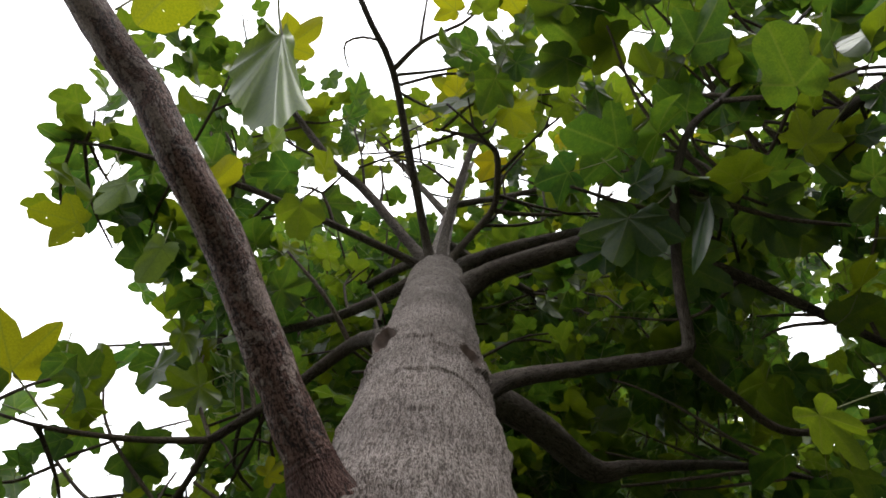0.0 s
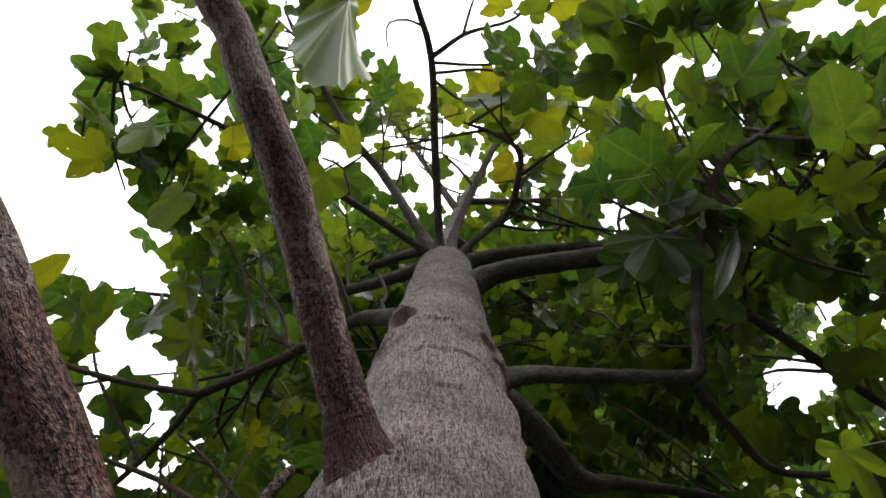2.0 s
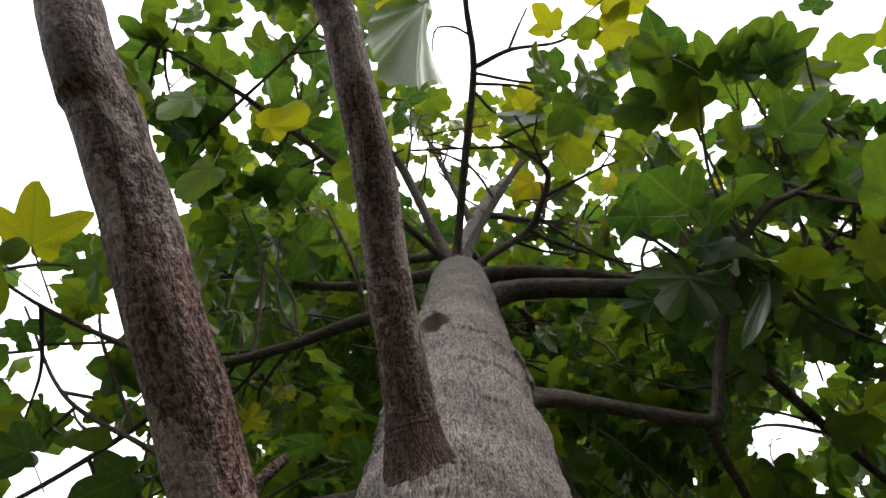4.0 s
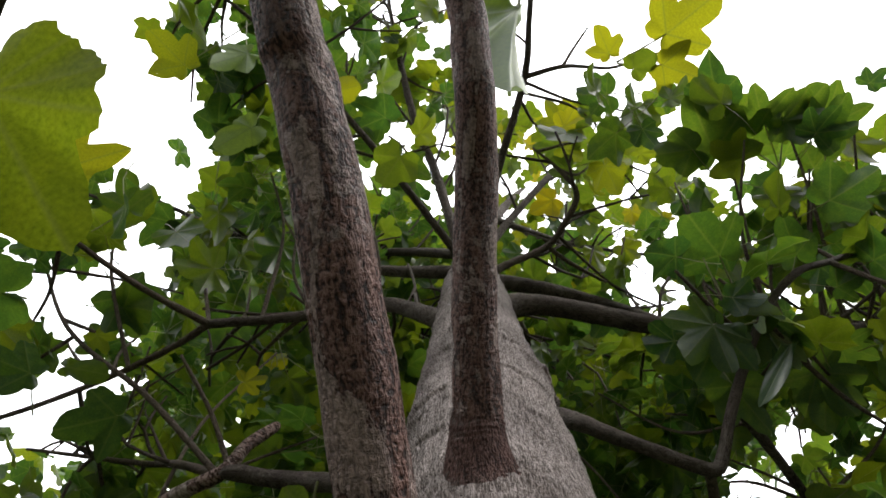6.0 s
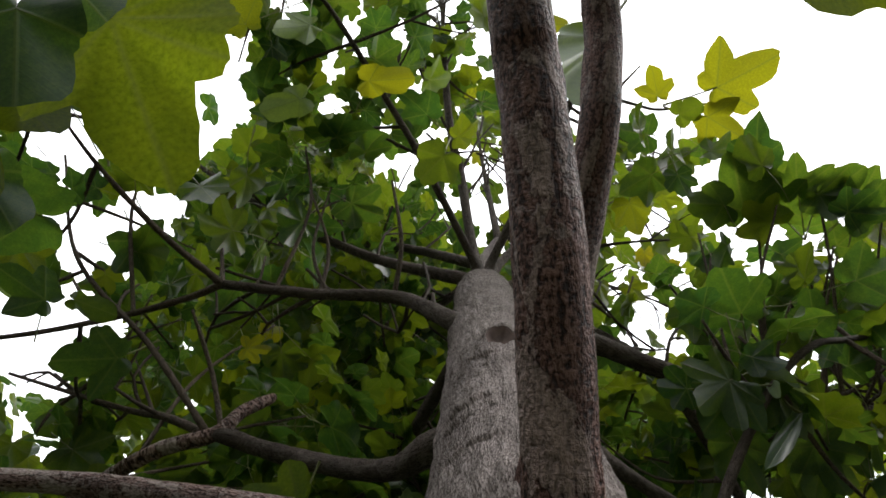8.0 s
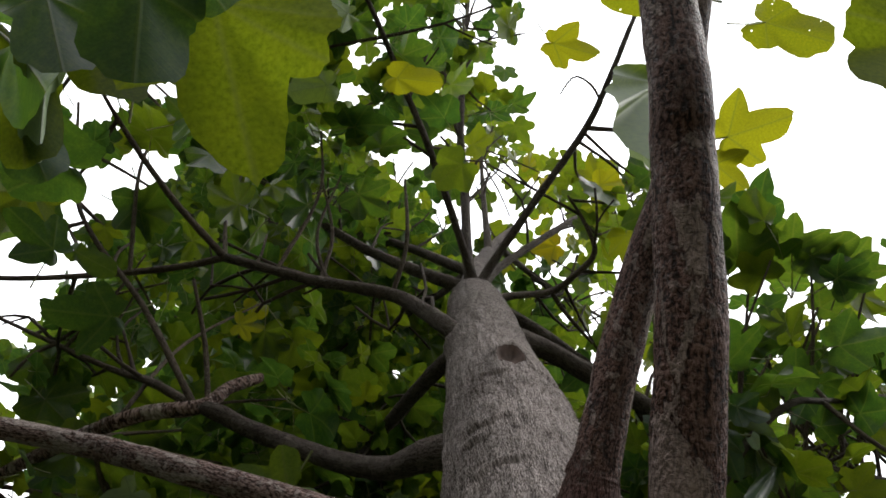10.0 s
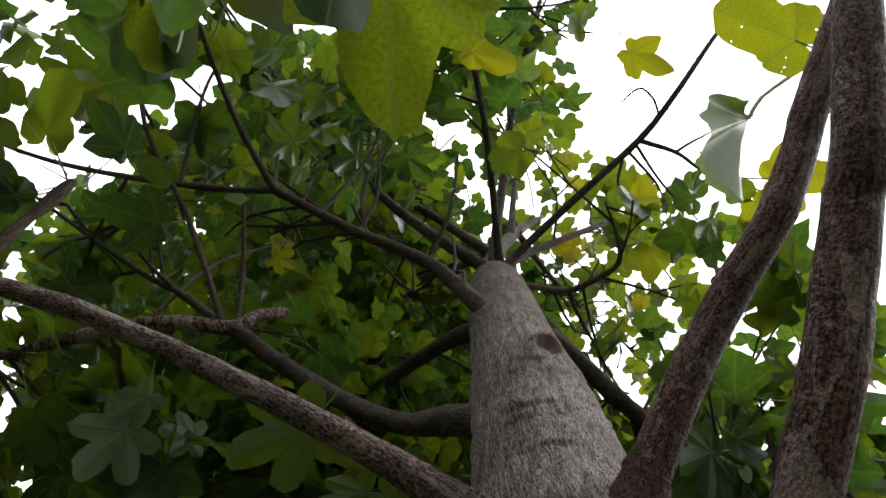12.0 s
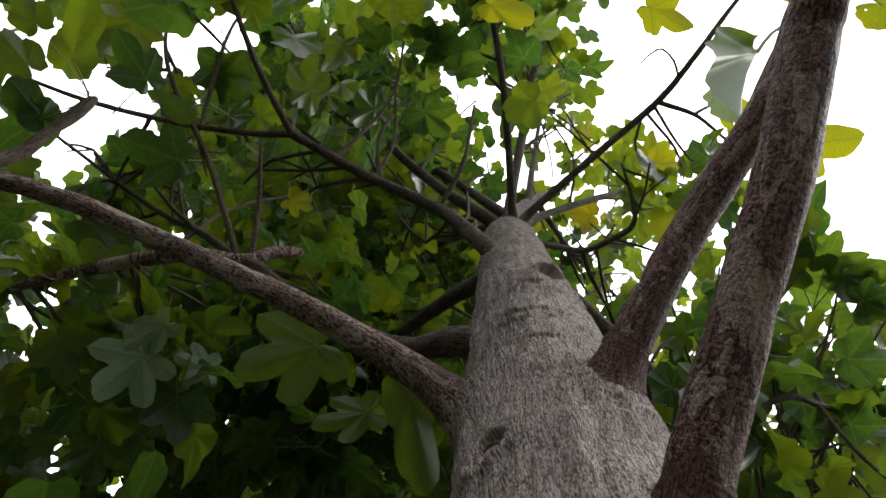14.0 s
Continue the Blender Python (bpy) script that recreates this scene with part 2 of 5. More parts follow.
def tube(path, sides, shape=None, cap=True):
    """Vertices, faces and unrolled coordinates of a round stem along a path of (x, y, z, radius)."""
    verts, faces, uvs = [], [], []
    side = None
    run = 0.0
    for i, q in enumerate(path):
        at = Vector(q[:3])
        way = (Vector(path[min(i + 1, len(path) - 1)][:3]) - Vector(path[max(i - 1, 0)][:3])).normalized()
        if side is None:
            side = way.orthogonal().normalized()
        side = (side - way * side.dot(way)).normalized()
        other = way.cross(side)
        if i:
            run += (at - Vector(path[i - 1][:3])).length
        for k in range(sides):
            a = 2 * math.pi * k / sides
            out = side * math.cos(a) + other * math.sin(a)
            r = max(q[3], 0.0012)
            if shape:
                r += shape(at, out, r, run, a)
            verts.append(at + out * r)
            uvs.append((a * path[0][3], run))
        if i:
            o = (i - 1) * sides
            for k in range(sides):
                n = (k + 1) % sides
                faces.append((o + k, o + n, o + sides + n, o + sides + k))
    if cap:
        o = (len(path) - 1) * sides
        faces.append(tuple(o + k for k in range(sides)))
    return verts, faces, uvs


def stem_object(name, path, sides, mat, parent, label="", shape=None):
    verts, faces, uvs = tube(path, sides, shape)
    me = bpy.data.meshes.new(name)
    me.from_pydata([tuple(v) for v in verts], [], faces)
    layer = me.uv_layers.new(name="UVMap")
    girth = 2 * math.pi * path[0][3]
    for poly in me.polygons:
        us = [uvs[v][0] for v in poly.vertices]
        wrap = max(us) - min(us) > girth * 0.6
        for li, v in zip(poly.loop_indices, poly.vertices):
            u, w = uvs[v]
            layer.data[li].uv = (u + girth if wrap and u < girth * 0.4 else u, w)
        poly.use_smooth = True
    me.materials.append(mat)
    ob = new(name, me)
    ob.parent = parent
    if label:
        tagged(ob, label)
    return ob


def rough(amount, scale):
    def shape(at, out, r, run, a):
        p = at + out * r
        ring = 0.0013 * math.sin(run * 520 + 3 * noise.noise(p * 25)) * max(0.0, 1 - abs(run - 0.13) / 0.07) if r > 0.024 else 0.0
        return ring + amount * r * (noise.noise(p * scale) + 0.5 * noise.noise(p * scale * 2.7))
    return shape


# places on the trunk where boughs broke off: direction round the trunk (degrees), height, width, swelling
KNOTS = [(227, 2.49, 0.026), (309, 2.395, 0.022), (166, 1.835, 0.014)]
SCARS = [(227, 2.49, 0.05, 0.006), (306, 2.395, 0.048, 0.008), (190, 2.25, 0.03, 0.006), (250, 1.72, 0.035, 0.008), (205, 1.98, 0.03, 0.006), (345, 2.21, 0.035, 0.012), (166, 1.835, 0.04, 0.009), (185, 2.05, 0.03, 0.004)]

WRINKLES = [(208, 2.405, 22, 0.004), (188, 2.36, 16, 0.0035), (180, 2.42, 12, 0.003), (192, 2.205, 24, 0.0045), (182, 2.17, 14, 0.004), (265, 2.43, 18, 0.003), (195, 2.08, 26, 0.004), (178, 2.11, 16, 0.004),
            (285, 2.38, 20, 0.003), (318, 2.36, 22, 0.004), (345, 2.24, 20, 0.004), (250, 1.95, 16, 0.003), (270, 2.12, 14, 0.002), (215, 3.0, 16, 0.003), (300, 3.05, 14, 0.003), (255, 3.3, 40, 0.002), (160, 1.80, 20, 0.004)]
COLLARS = [(231, 1.935, 0.05, 0.010), (128, 2.06, 0.045, 0.014), (232, 1.55, 0.05, 0.012), (97, 2.5, 0.04, 0.01), (140, 2.92, 0.035, 0.008), (330, 2.4, 0.035, 0.008)]


def trunk_shape(at, out, r, run, a):
    p = at + out * r
    d = 0.03 * r * noise.noise(p * 6) + 0.018 * r * noise.noise(p * 22)
    turn = math.degrees(math.atan2(out.y, out.x)) % 360
    for t, h, w, swell in SCARS:
        away = ((turn - t + 180) % 360 - 180) / 57.3 * r
        q = math.hypot(away, (at.z - h) * 1.1) / w
        d += swell * math.exp(-q * q) - 0.8 * swell * math.exp(-(q / 0.45) ** 2)
    for t, h, w in KNOTS:
        away = ((turn - t + 180) % 360 - 180) / 57.3 * r
        q = math.hypot(away, (at.z - h) * 0.74) / w
        if q < 1.5:
            d -= 0.055 * math.exp(-(q / 0.86) ** 10)
    # collars where the low limbs leave the trunk
    for t, h, w, swell in COLLARS:
        away = ((turn - t + 180) % 360 - 180) / 57.3 * r
        q = math.hypot(away, (at.z - h) * 0.8) / w
        d += swell * math.exp(-q * q) * (1 + 0.25 * math.sin((at.z - h) * 420) * math.exp(-(q - 0.9) ** 2 * 6))
    # the old ring scar that sags round the trunk: a thin crack under a raised lip
    sag = 2.245 + 0.025 * math.sin(math.radians(turn - 205)) + 0.006 * noise.noise(Vector((turn * 0.05, 0, 3)))
    arc = math.exp(-(((turn - 285 + 180) % 360 - 180) / 50) ** 4)
    d -= 0.005 * arc * math.exp(-((at.z - sag) / 0.0032) ** 2)
    d += 0.0012 * arc * math.exp(-((at.z - sag - 0.010) / 0.009) ** 2)
    # short wrinkles across the bark
    for t, h, half, deep in WRINKLES if 1.8 < at.z < 3.4 else ():
        away = abs((turn - t + 180) % 360 - 180) / half
        if away < 1:
            bow = h + 0.008 * away * away + 0.012 * noise.noise(Vector((turn * 0.09, h * 9, 0)))
            d -= 1.3 * deep * (1 - away * away) * math.exp(-((at.z - bow) / 0.004) ** 2)
            d += 0.7 * deep * (1 - away * away) * math.exp(-((at.z - bow - 0.011) / 0.009) ** 2)
    # a rough, lumpy skin, stronger below
    d += 0.0034 * noise.noise(Vector((p.x * 75, p.y * 75, p.z * 13))) + 0.0024 * noise.noise(Vector((p.x * 150, p.y * 150, p.z * 28))) + 0.0012 * noise.noise(Vector((p.x * 45, p.y * 45, p.z * 25)))
    return d


def trunk_at(z):
    return AXIS + LEANS * (z - 2.0) + Vector((0, 0, 2.0))


TRUNK_LINE = [(*trunk_at(z), r) for z, r in ((0, 0.15), (0.5, 0.128), (1.3, 0.114), (1.9, 0.104), (2.25, 0.099), (2.55, 0.095), (2.9, 0.09), (3.25, 0.088), (3.48, 0.083), (3.58, 0.068), (3.66, 0.052), (3.8, 0.042))]
TRUNK_LINE += [(0.012, 0.33, 4.15, 0.034), (0.055, 0.22, 4.7, 0.026), (0.13, 0.09, 5.3, 0.018), (0.22, -0.02, 5.9, 0.01)]
trunk_path, coarse_path = [], smooth_path(TRUNK_LINE, 0.0034)
for k, q in enumerate(coarse_path):
    # closer rings on the part that is seen near
    if 1.6 < q[2] < 2.65 or k % 3 == 0 or k == len(coarse_path) - 1:
        trunk_path.append(q)
trunk = stem_object("trunk", trunk_path, 176, TRUNK, tree, "grey fissured bark with old branch scars", trunk_shape)


def knot(turn, height, size, tilt, brow):
    """The weathered stump of an old branch: a lumpy rim round a dark hollow."""
    r = 0.098
    out = Vector((math.cos(math.radians(turn)), math.sin(math.radians(turn)), 0))
    up, side = Vector((0, 0, 1)), Vector((-out.y, out.x, 0))
    b = bmesh.new()
    rings = []
    for j, (s, dep) in enumerate(((1.45, -0.008), (1.18, 0.002), (1.0, 0.005), (0.88, 0.004), (0.78, 0.0), (0.6, -0.006), (0.3, -0.010))):
        ring = []
        for k in range(36):
            a = 2 * math.pi * k / 36
            wob = 1 + 0.16 * noise.noise(Vector((math.cos(a) * 1.7, math.sin(a) * 1.7, turn + j * 0.4))) + 0.05 * noise.noise(Vector((math.cos(a) * 6, math.sin(a) * 6, turn + j)))
            y, z = math.cos(a) * s * size * wob, math.sin(a) * s * size * 1.35 * wob
            y, z = y * math.cos(tilt) - z * math.sin(tilt), y * math.sin(tilt) + z * math.cos(tilt)
            dep_here = dep + brow * math.sin(a) * s
            lump = 0.0035 * noise.noise(Vector((y * 120, z * 120, turn)))
            q = trunk_at(height) + side * y + up * z + out * (math.sqrt(max(r * r - y * y, 0)) + dep_here + lump)
            ring.append(b.verts.new(q))
        rings.append(ring)
    for p, q in zip(rings, rings[1:]):
        for k in range(36):
            b.faces.new((p[k], p[(k + 1) % 36], q[(k + 1) % 36], q[k]))
    b.faces.new(rings[-1])
    me = bpy.data.meshes.new("knot")
    b.to_mesh(me)
    b.free()
    for f in me.polygons:
        f.use_smooth = True
        f.material_index = 0 if f.index >= 36 * 3 else 1
    me.uv_layers.new(name="UVMap")
    for f in me.polygons:
        for li, v in zip(f.loop_indices, f.vertices):
            c = me.vertices[v].co
            me.uv_layers[0].data[li].uv = (c.x - c.y, c.z)
    me.materials.append(KNOT)
    me.materials.append(TRUNK)
    ob = new("knot", me)
    ob.parent = trunk
    return tagged(ob, "dark weathered branch scar")


knot(227, 2.49, 0.026, 0.0, 0.011)
knot(309, 2.395, 0.022, 0.4, 0.004)
knot(166, 1.835, 0.014, 1.2, 0.006)


def limb(points, mat, label="", sides=20, amount=0.10, name="limb", parent=tree, step=0.02):
    path = smooth_path(points, step)
    ob = stem_object(name, path, sides, mat, parent, label, rough(amount, 30))
    return ob, path


# limbs: (x, y, z, radius) from the trunk outwards
BOUGHS = {}


def grow(key, mat, label, *points, sides=20, amount=0.10):
    BOUGHS[key] = limb(points, mat, label, sides, amount)


def collar(*points, mat=COLLAR):
    """The flared, wrinkled foot of a limb, in the trunk's own bark."""
    path = smooth_path(points, 0.0012)
    length = sum((Vector(q[:3]) - Vector(p[:3])).length for p, q in zip(path, path[1:]))

    def shape(at, out, r, run, a):
        p = at + out * r
        k = run / length
        return 0.0007 * math.sin(run * 1150 + 11 * noise.noise(p * 24)) * max(0.0, 0.35 + 1.2 * noise.noise(p * 30)) + 0.05 * r * noise.noise(p * 40) + (0.003 * noise.noise(p * 60) if k > 0.85 else 0)
    stem_object("collar", path, 56, mat, trunk, "wrinkled bark at a limb's foot", shape)


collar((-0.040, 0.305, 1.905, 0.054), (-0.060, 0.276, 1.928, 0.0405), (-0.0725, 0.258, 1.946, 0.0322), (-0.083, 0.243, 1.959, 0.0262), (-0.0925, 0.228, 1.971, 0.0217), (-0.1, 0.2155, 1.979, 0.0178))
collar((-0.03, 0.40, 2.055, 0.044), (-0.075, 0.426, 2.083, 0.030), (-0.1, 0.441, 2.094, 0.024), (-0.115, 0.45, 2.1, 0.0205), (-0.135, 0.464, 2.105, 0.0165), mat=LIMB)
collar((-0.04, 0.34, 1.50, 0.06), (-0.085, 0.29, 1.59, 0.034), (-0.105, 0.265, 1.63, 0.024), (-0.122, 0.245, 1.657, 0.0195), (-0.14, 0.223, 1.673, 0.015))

# two low limbs that lean out over the viewer
grow("low_a", STEM, "red-brown limb with pale lichen patches",
     (-0.06, 0.284, 1.945, 0.024), (-0.0807, 0.2495, 1.9605, 0.0222), (-0.0946, 0.2248, 1.974, 0.0206), (-0.1224, 0.1777, 2.0, 0.0195), (-0.1572, 0.1161, 2.0315, 0.0196), (-0.1889, 0.0554, 2.0559, 0.0195), (-0.2139, 0.0123, 2.0608, 0.0193), (-0.2422, -0.0312, 2.0773, 0.0188), (-0.2748, -0.0773, 2.1051, 0.0184),
     (-0.308, -0.1146, 2.1191, 0.018), (-0.43, -0.28, 2.2, 0.016), (-0.58, -0.54, 2.42, 0.012), (-0.7, -0.8, 2.75, 0.007), sides=32)
grow("low_b", STEM, "red-brown limb with flaking grey patches",
     (-0.085, 0.29, 1.59, 0.020), (-0.1146, 0.2543, 1.6505, 0.0185), (-0.1838, 0.171, 1.712, 0.0172), (-0.2187, 0.1309, 1.7303, 0.0171), (-0.2587, 0.0891, 1.7586, 0.0171),
     (-0.2787, 0.0694, 1.7706, 0.017), (-0.2997, 0.0483, 1.7842, 0.0168), (-0.3229, 0.0269, 1.7962, 0.0166), (-0.47, -0.12, 1.93, 0.013), (-0.66, -0.4, 2.2, 0.010), (-0.83, -0.68, 2.5, 0.006), sides=32)
grow("low_c", LIMB, "grey-brown limb growing low from the trunk",
     (-0.08, 0.43, 2.085, 0.022), (-0.115, 0.45, 2.10, 0.0205), (-0.18, 0.495, 2.115, 0.0175), (-0.2665, 0.5678, 2.147, 0.0162), (-0.3957, 0.7075, 2.232, 0.0150), (-0.5231, 0.8203, 2.25, 0.0138), (-0.6326, 0.9474, 2.265, 0.0125), (-0.83, 1.2, 2.35, 0.008), sides=28)
grow("low_c_stub", TWIG, "dark knobbly shoot with leaf scars", (-0.6326, 0.9474, 2.265, 0.0125), (-0.633, 0.925, 2.30, 0.0105), (-0.635, 0.905, 2.34, 0.0118), (-0.655, 0.865, 2.39, 0.0098), (-0.672, 0.832, 2.428, 0.011), (-0.682, 0.812, 2.45, 0.0085), (-0.684, 0.808, 2.456, 0.004), sides=20, amount=0.3)
# limbs of the middle height
grow("left_mid", BRANCH, "slender grey-green branch forking over the path",
     (-0.016, 0.356, 2.869, 0.03), (-0.106, 0.389, 2.970, 0.022), (-0.217, 0.470, 3.171, 0.018), (-0.389, 0.602, 3.159, 0.014), (-0.570, 0.717, 3.125, 0.012))
grow("left_mid_a", TWIG, "", (-0.570, 0.717, 3.125, 0.01), (-0.750, 0.703, 3.088, 0.008), (-0.948, 0.665, 3.057, 0.006), (-1.139, 0.637, 3.101, 0.003), sides=12)
grow("left_mid_b", TWIG, "", (-0.570, 0.717, 3.125, 0.01), (-0.632, 0.830, 3.144, 0.009), (-0.742, 0.982, 3.121, 0.008), (-0.866, 1.103, 2.978, 0.006), (-1.031, 1.236, 2.927, 0.003), sides=12)
grow("left_mid_c", TWIG, "", (-0.217, 0.470, 3.171, 0.007), (-0.296, 0.355, 3.234, 0.006), (-0.427, 0.259, 3.382, 0.004), sides=10)
grow("left_mid_d", TWIG, "", (-0.368, 0.586, 3.169, 0.006), (-0.444, 0.509, 3.323, 0.005), (-0.605, 0.443, 3.471, 0.003), sides=10)
grow("left_low", BRANCH, "grey limb with several forks",
     (-0.009, 0.381, 2.41, 0.036), (-0.051, 0.457, 2.44, 0.027), (-0.054, 0.552, 2.52, 0.021), (-0.093, 0.638, 2.60, 0.0195), (-0.153, 0.726, 2.70, 0.019), (-0.229, 0.807, 2.78, 0.0185), (-0.30, 0.85, 2.81, 0.018), (-0.334, 0.879, 2.831, 0.013))
grow("left_low_outer", LIMB, "pale flaking limb with a blunt broken end",
     (-0.286, 0.810, 3.012, 0.004), (-0.290, 0.814, 3.004, 0.0125), (-0.321, 0.844, 2.915, 0.015), (-0.334, 0.879, 2.831, 0.0165), (-0.410, 1.005, 2.845, 0.017), (-0.474, 1.205, 2.873, 0.016), (-0.534, 1.459, 2.908, 0.012), (-0.587, 1.831, 3.028, 0.006))
grow("left_low_a", TWIG, "", (-0.341, 0.894, 2.840, 0.008), (-0.601, 0.914, 3.028, 0.0075), (-0.937, 0.951, 3.230, 0.006), (-1.233, 0.843, 3.472, 0.004), sides=12)
grow("left_low_b", TWIG, "", (-0.341, 0.894, 2.840, 0.012), (-0.458, 1.027, 3.019, 0.01), (-0.582, 1.198, 3.216, 0.008), (-0.950, 1.466, 3.424, 0.005), sides=12)
grow("left_low_c", TWIG, "", (-0.322, 0.873, 2.840, 0.007), (-0.432, 0.825, 2.936, 0.006), (-0.564, 0.762, 2.988, 0.004), sides=10)
grow("right_elbow", BRANCH, "grey branch with a sharp elbow",
     (0.039, 0.317, 2.313, 0.026), (0.100, 0.303, 2.407, 0.0155), (0.263, 0.316, 2.537, 0.0125), (0.39, 0.300, 2.554, 0.0122), (0.424, 0.290, 2.560, 0.0125), (0.430, 0.268, 2.578, 0.011), (0.434, 0.172, 2.662, 0.01), (0.462, 0.027, 2.786, 0.009),
     (0.512, -0.088, 2.872, 0.008), (0.618, -0.167, 2.965, 0.007), (0.792, -0.315, 3.104, 0.005), (1.011, -0.495, 3.286, 0.003))
grow("right_elbow_a", TWIG, "", (0.410, 0.295, 2.556, 0.01), (0.558, 0.407, 2.679, 0.009), (0.717, 0.506, 2.754, 0.008), (0.957, 0.504, 2.840, 0.006), (1.226, 0.450, 2.883, 0.003), sides=12)
grow("right_thick", BRANCH, "thick smooth grey limb",
     (0.016, 0.349, 3.089, 0.044), (0.116, 0.280, 3.163, 0.0285), (0.266, 0.220, 3.153, 0.026), (0.451, 0.154, 3.142, 0.024), (0.681, 0.055, 3.186, 0.021), (0.909, -0.074, 3.231, 0.018), (1.265, -0.298, 3.354, 0.012))
grow("right_upper", BRANCH, "", (0.018, 0.354, 3.560, 0.034), (0.118, 0.313, 3.648, 0.026), (0.325, 0.256, 3.712, 0.024), (0.643, 0.196, 3.787, 0.02), (1.020, 0.160, 3.939, 0.014), (1.521, 0.200, 4.151, 0.006), sides=14)
grow("right_far", BRANCH, "", (0.40, 0.172, 3.145, 0.014), (0.52, 0.19, 3.20, 0.0165), (0.781, 0.264, 3.260, 0.016), (0.999, 0.355, 3.240, 0.014), (1.237, 0.456, 3.227, 0.011), (1.632, 0.595, 3.291, 0.006), sides=14)
grow("back_right", BRANCH, "", (0.012, 0.382, 2.571, 0.036), (0.105, 0.433, 2.698, 0.034), (0.222, 0.518, 2.767, 0.03), (0.338, 0.617, 2.798, 0.025), (0.462, 0.631, 2.850, 0.014), (0.829, 0.757, 3.136, 0.01), (1.337, 0.997, 3.528, 0.005), sides=16)
grow("back", BRANCH, "", (0.017, 0.390, 3.178, 0.03), (0.072, 0.621, 3.434, 0.024), (0.181, 1.018, 3.669, 0.018), (0.342, 1.509, 3.884, 0.01), sides=14)
# the whorl at the top of the bare trunk
grow("whorl_front", BRANCH, "dark slender branch with a side fork",
     (-0.013, 0.324, 3.527, 0.026), (-0.034, 0.266, 3.622, 0.0155), (-0.099, -0.010, 3.706, 0.0135), (-0.166, -0.299, 3.770, 0.012), (-0.247, -0.465, 3.743, 0.01), (-0.342, -0.680, 3.837, 0.008), (-0.427, -0.931, 4.018, 0.004), sides=14)
grow("whorl_front_fork", TWIG, "", (-0.166, -0.299, 3.770, 0.009), (-0.075, -0.383, 3.739, 0.0075), (0.005, -0.429, 3.765, 0.006), (0.084, -0.479, 3.801, 0.005), (0.202, -0.610, 3.821, 0.003), sides=10)
grow("whorl_front_tip", TWIG, "", (-0.075, -0.383, 3.739, 0.006), (-0.069, -0.466, 3.808, 0.005), (-0.058, -0.564, 3.878, 0.003), sides=10)
grow("whorl_front_curl", TWIG, "thin twig curling back on itself", (-0.214, -0.392, 3.752, 0.0045), (-0.265, -0.400, 3.752, 0.0040), (-0.318, -0.382, 3.752, 0.0036), (-0.322, -0.344, 3.752, 0.0032), (-0.309, -0.301, 3.752, 0.0024), sides=10)
grow("whorl_thick", BRANCH, "grey-green branch rising from the whorl",
     (-0.002, 0.345, 3.633, 0.030), (-0.083, 0.299, 3.803, 0.020), (-0.297, 0.119, 4.162, 0.018), (-0.460, -0.005, 4.274, 0.016), (-0.755, -0.296, 4.698, 0.013), (-1.006, -0.567, 5.061, 0.006), sides=16)
grow("whorl_left", BRANCH, "", (-0.033, 0.324, 3.492, 0.024), (-0.094, 0.296, 3.541, 0.0135), (-0.404, 0.167, 3.572, 0.0115), (-0.660, 0.080, 3.644, 0.01), (-0.934, -0.009, 3.530, 0.007), (-1.247, -0.052, 3.622, 0.003), sides=14)
grow("whorl_left_fork", TWIG, "", (-0.660, 0.080, 3.644, 0.008), (-0.792, -0.015, 3.882, 0.007), (-0.874, -0.089, 4.079, 0.004), sides=10)
grow("whorl_elbow", TWIG, "", (0.018, 0.334, 3.525, 0.022), (0.067, 0.269, 3.599, 0.013), (0.177, 0.151, 3.727, 0.0115), (0.192, 0.055, 3.750, 0.011), (0.180, -0.049, 3.762, 0.01), (0.091, -0.092, 3.801, 0.007), (-0.020, -0.115, 3.845, 0.004), sides=12)
grow("whorl_elbow_a", TWIG, "", (0.177, 0.151, 3.727, 0.009), (0.267, 0.162, 3.721, 0.008), (0.407, 0.160, 3.714, 0.005), sides=10)
grow("whorl_right", BRANCH, "", (0.008, 0.335, 3.679, 0.022), (0.027, 0.238, 3.908, 0.016), (0.112, -0.027, 4.233, 0.0135), (0.206, -0.241, 4.552, 0.013), (0.339, -0.464, 4.908, 0.008), (0.440, -0.646, 5.259, 0.003), sides=14)
# boughs of the upper crown
grow("crown_a", BRANCH, "", (0.008, 0.329, 4.036, 0.024), (-0.278, 0.535, 4.440, 0.018), (-0.673, 0.839, 4.714, 0.012), (-1.169, 1.047, 4.923, 0.005), sides=12)
grow("crown_b", BRANCH, "", (0.018, 0.320, 4.169, 0.024), (0.323, 0.522, 4.475, 0.018), (0.829, 0.802, 4.735, 0.012), (1.533, 1.072, 4.944, 0.005), sides=12)
grow("crown_c", BRANCH, "", (0.046, 0.253, 4.523, 0.02), (-0.191, 0.049, 5.090, 0.012), (-0.502, -0.229, 5.596, 0.004), sides=12)
grow("crown_d", BRANCH, "", (0.018, 0.311, 4.258, 0.02), (0.026, 0.725, 4.656, 0.014), (-0.161, 1.314, 4.875, 0.005), sides=12)
grow("crown_e", BRANCH, "", (0.065, 0.205, 4.700, 0.018), (0.511, 0.128, 5.002, 0.012), (1.102, -0.081, 5.281, 0.004), sides=12)
grow("crown_f", BRANCH, "", (-0.002, 0.356, 3.723, 0.026), (-0.379, 0.583, 3.953, 0.018), (-0.877, 0.743, 4.155, 0.012), (-1.476, 0.856, 4.422, 0.005), sides=12)
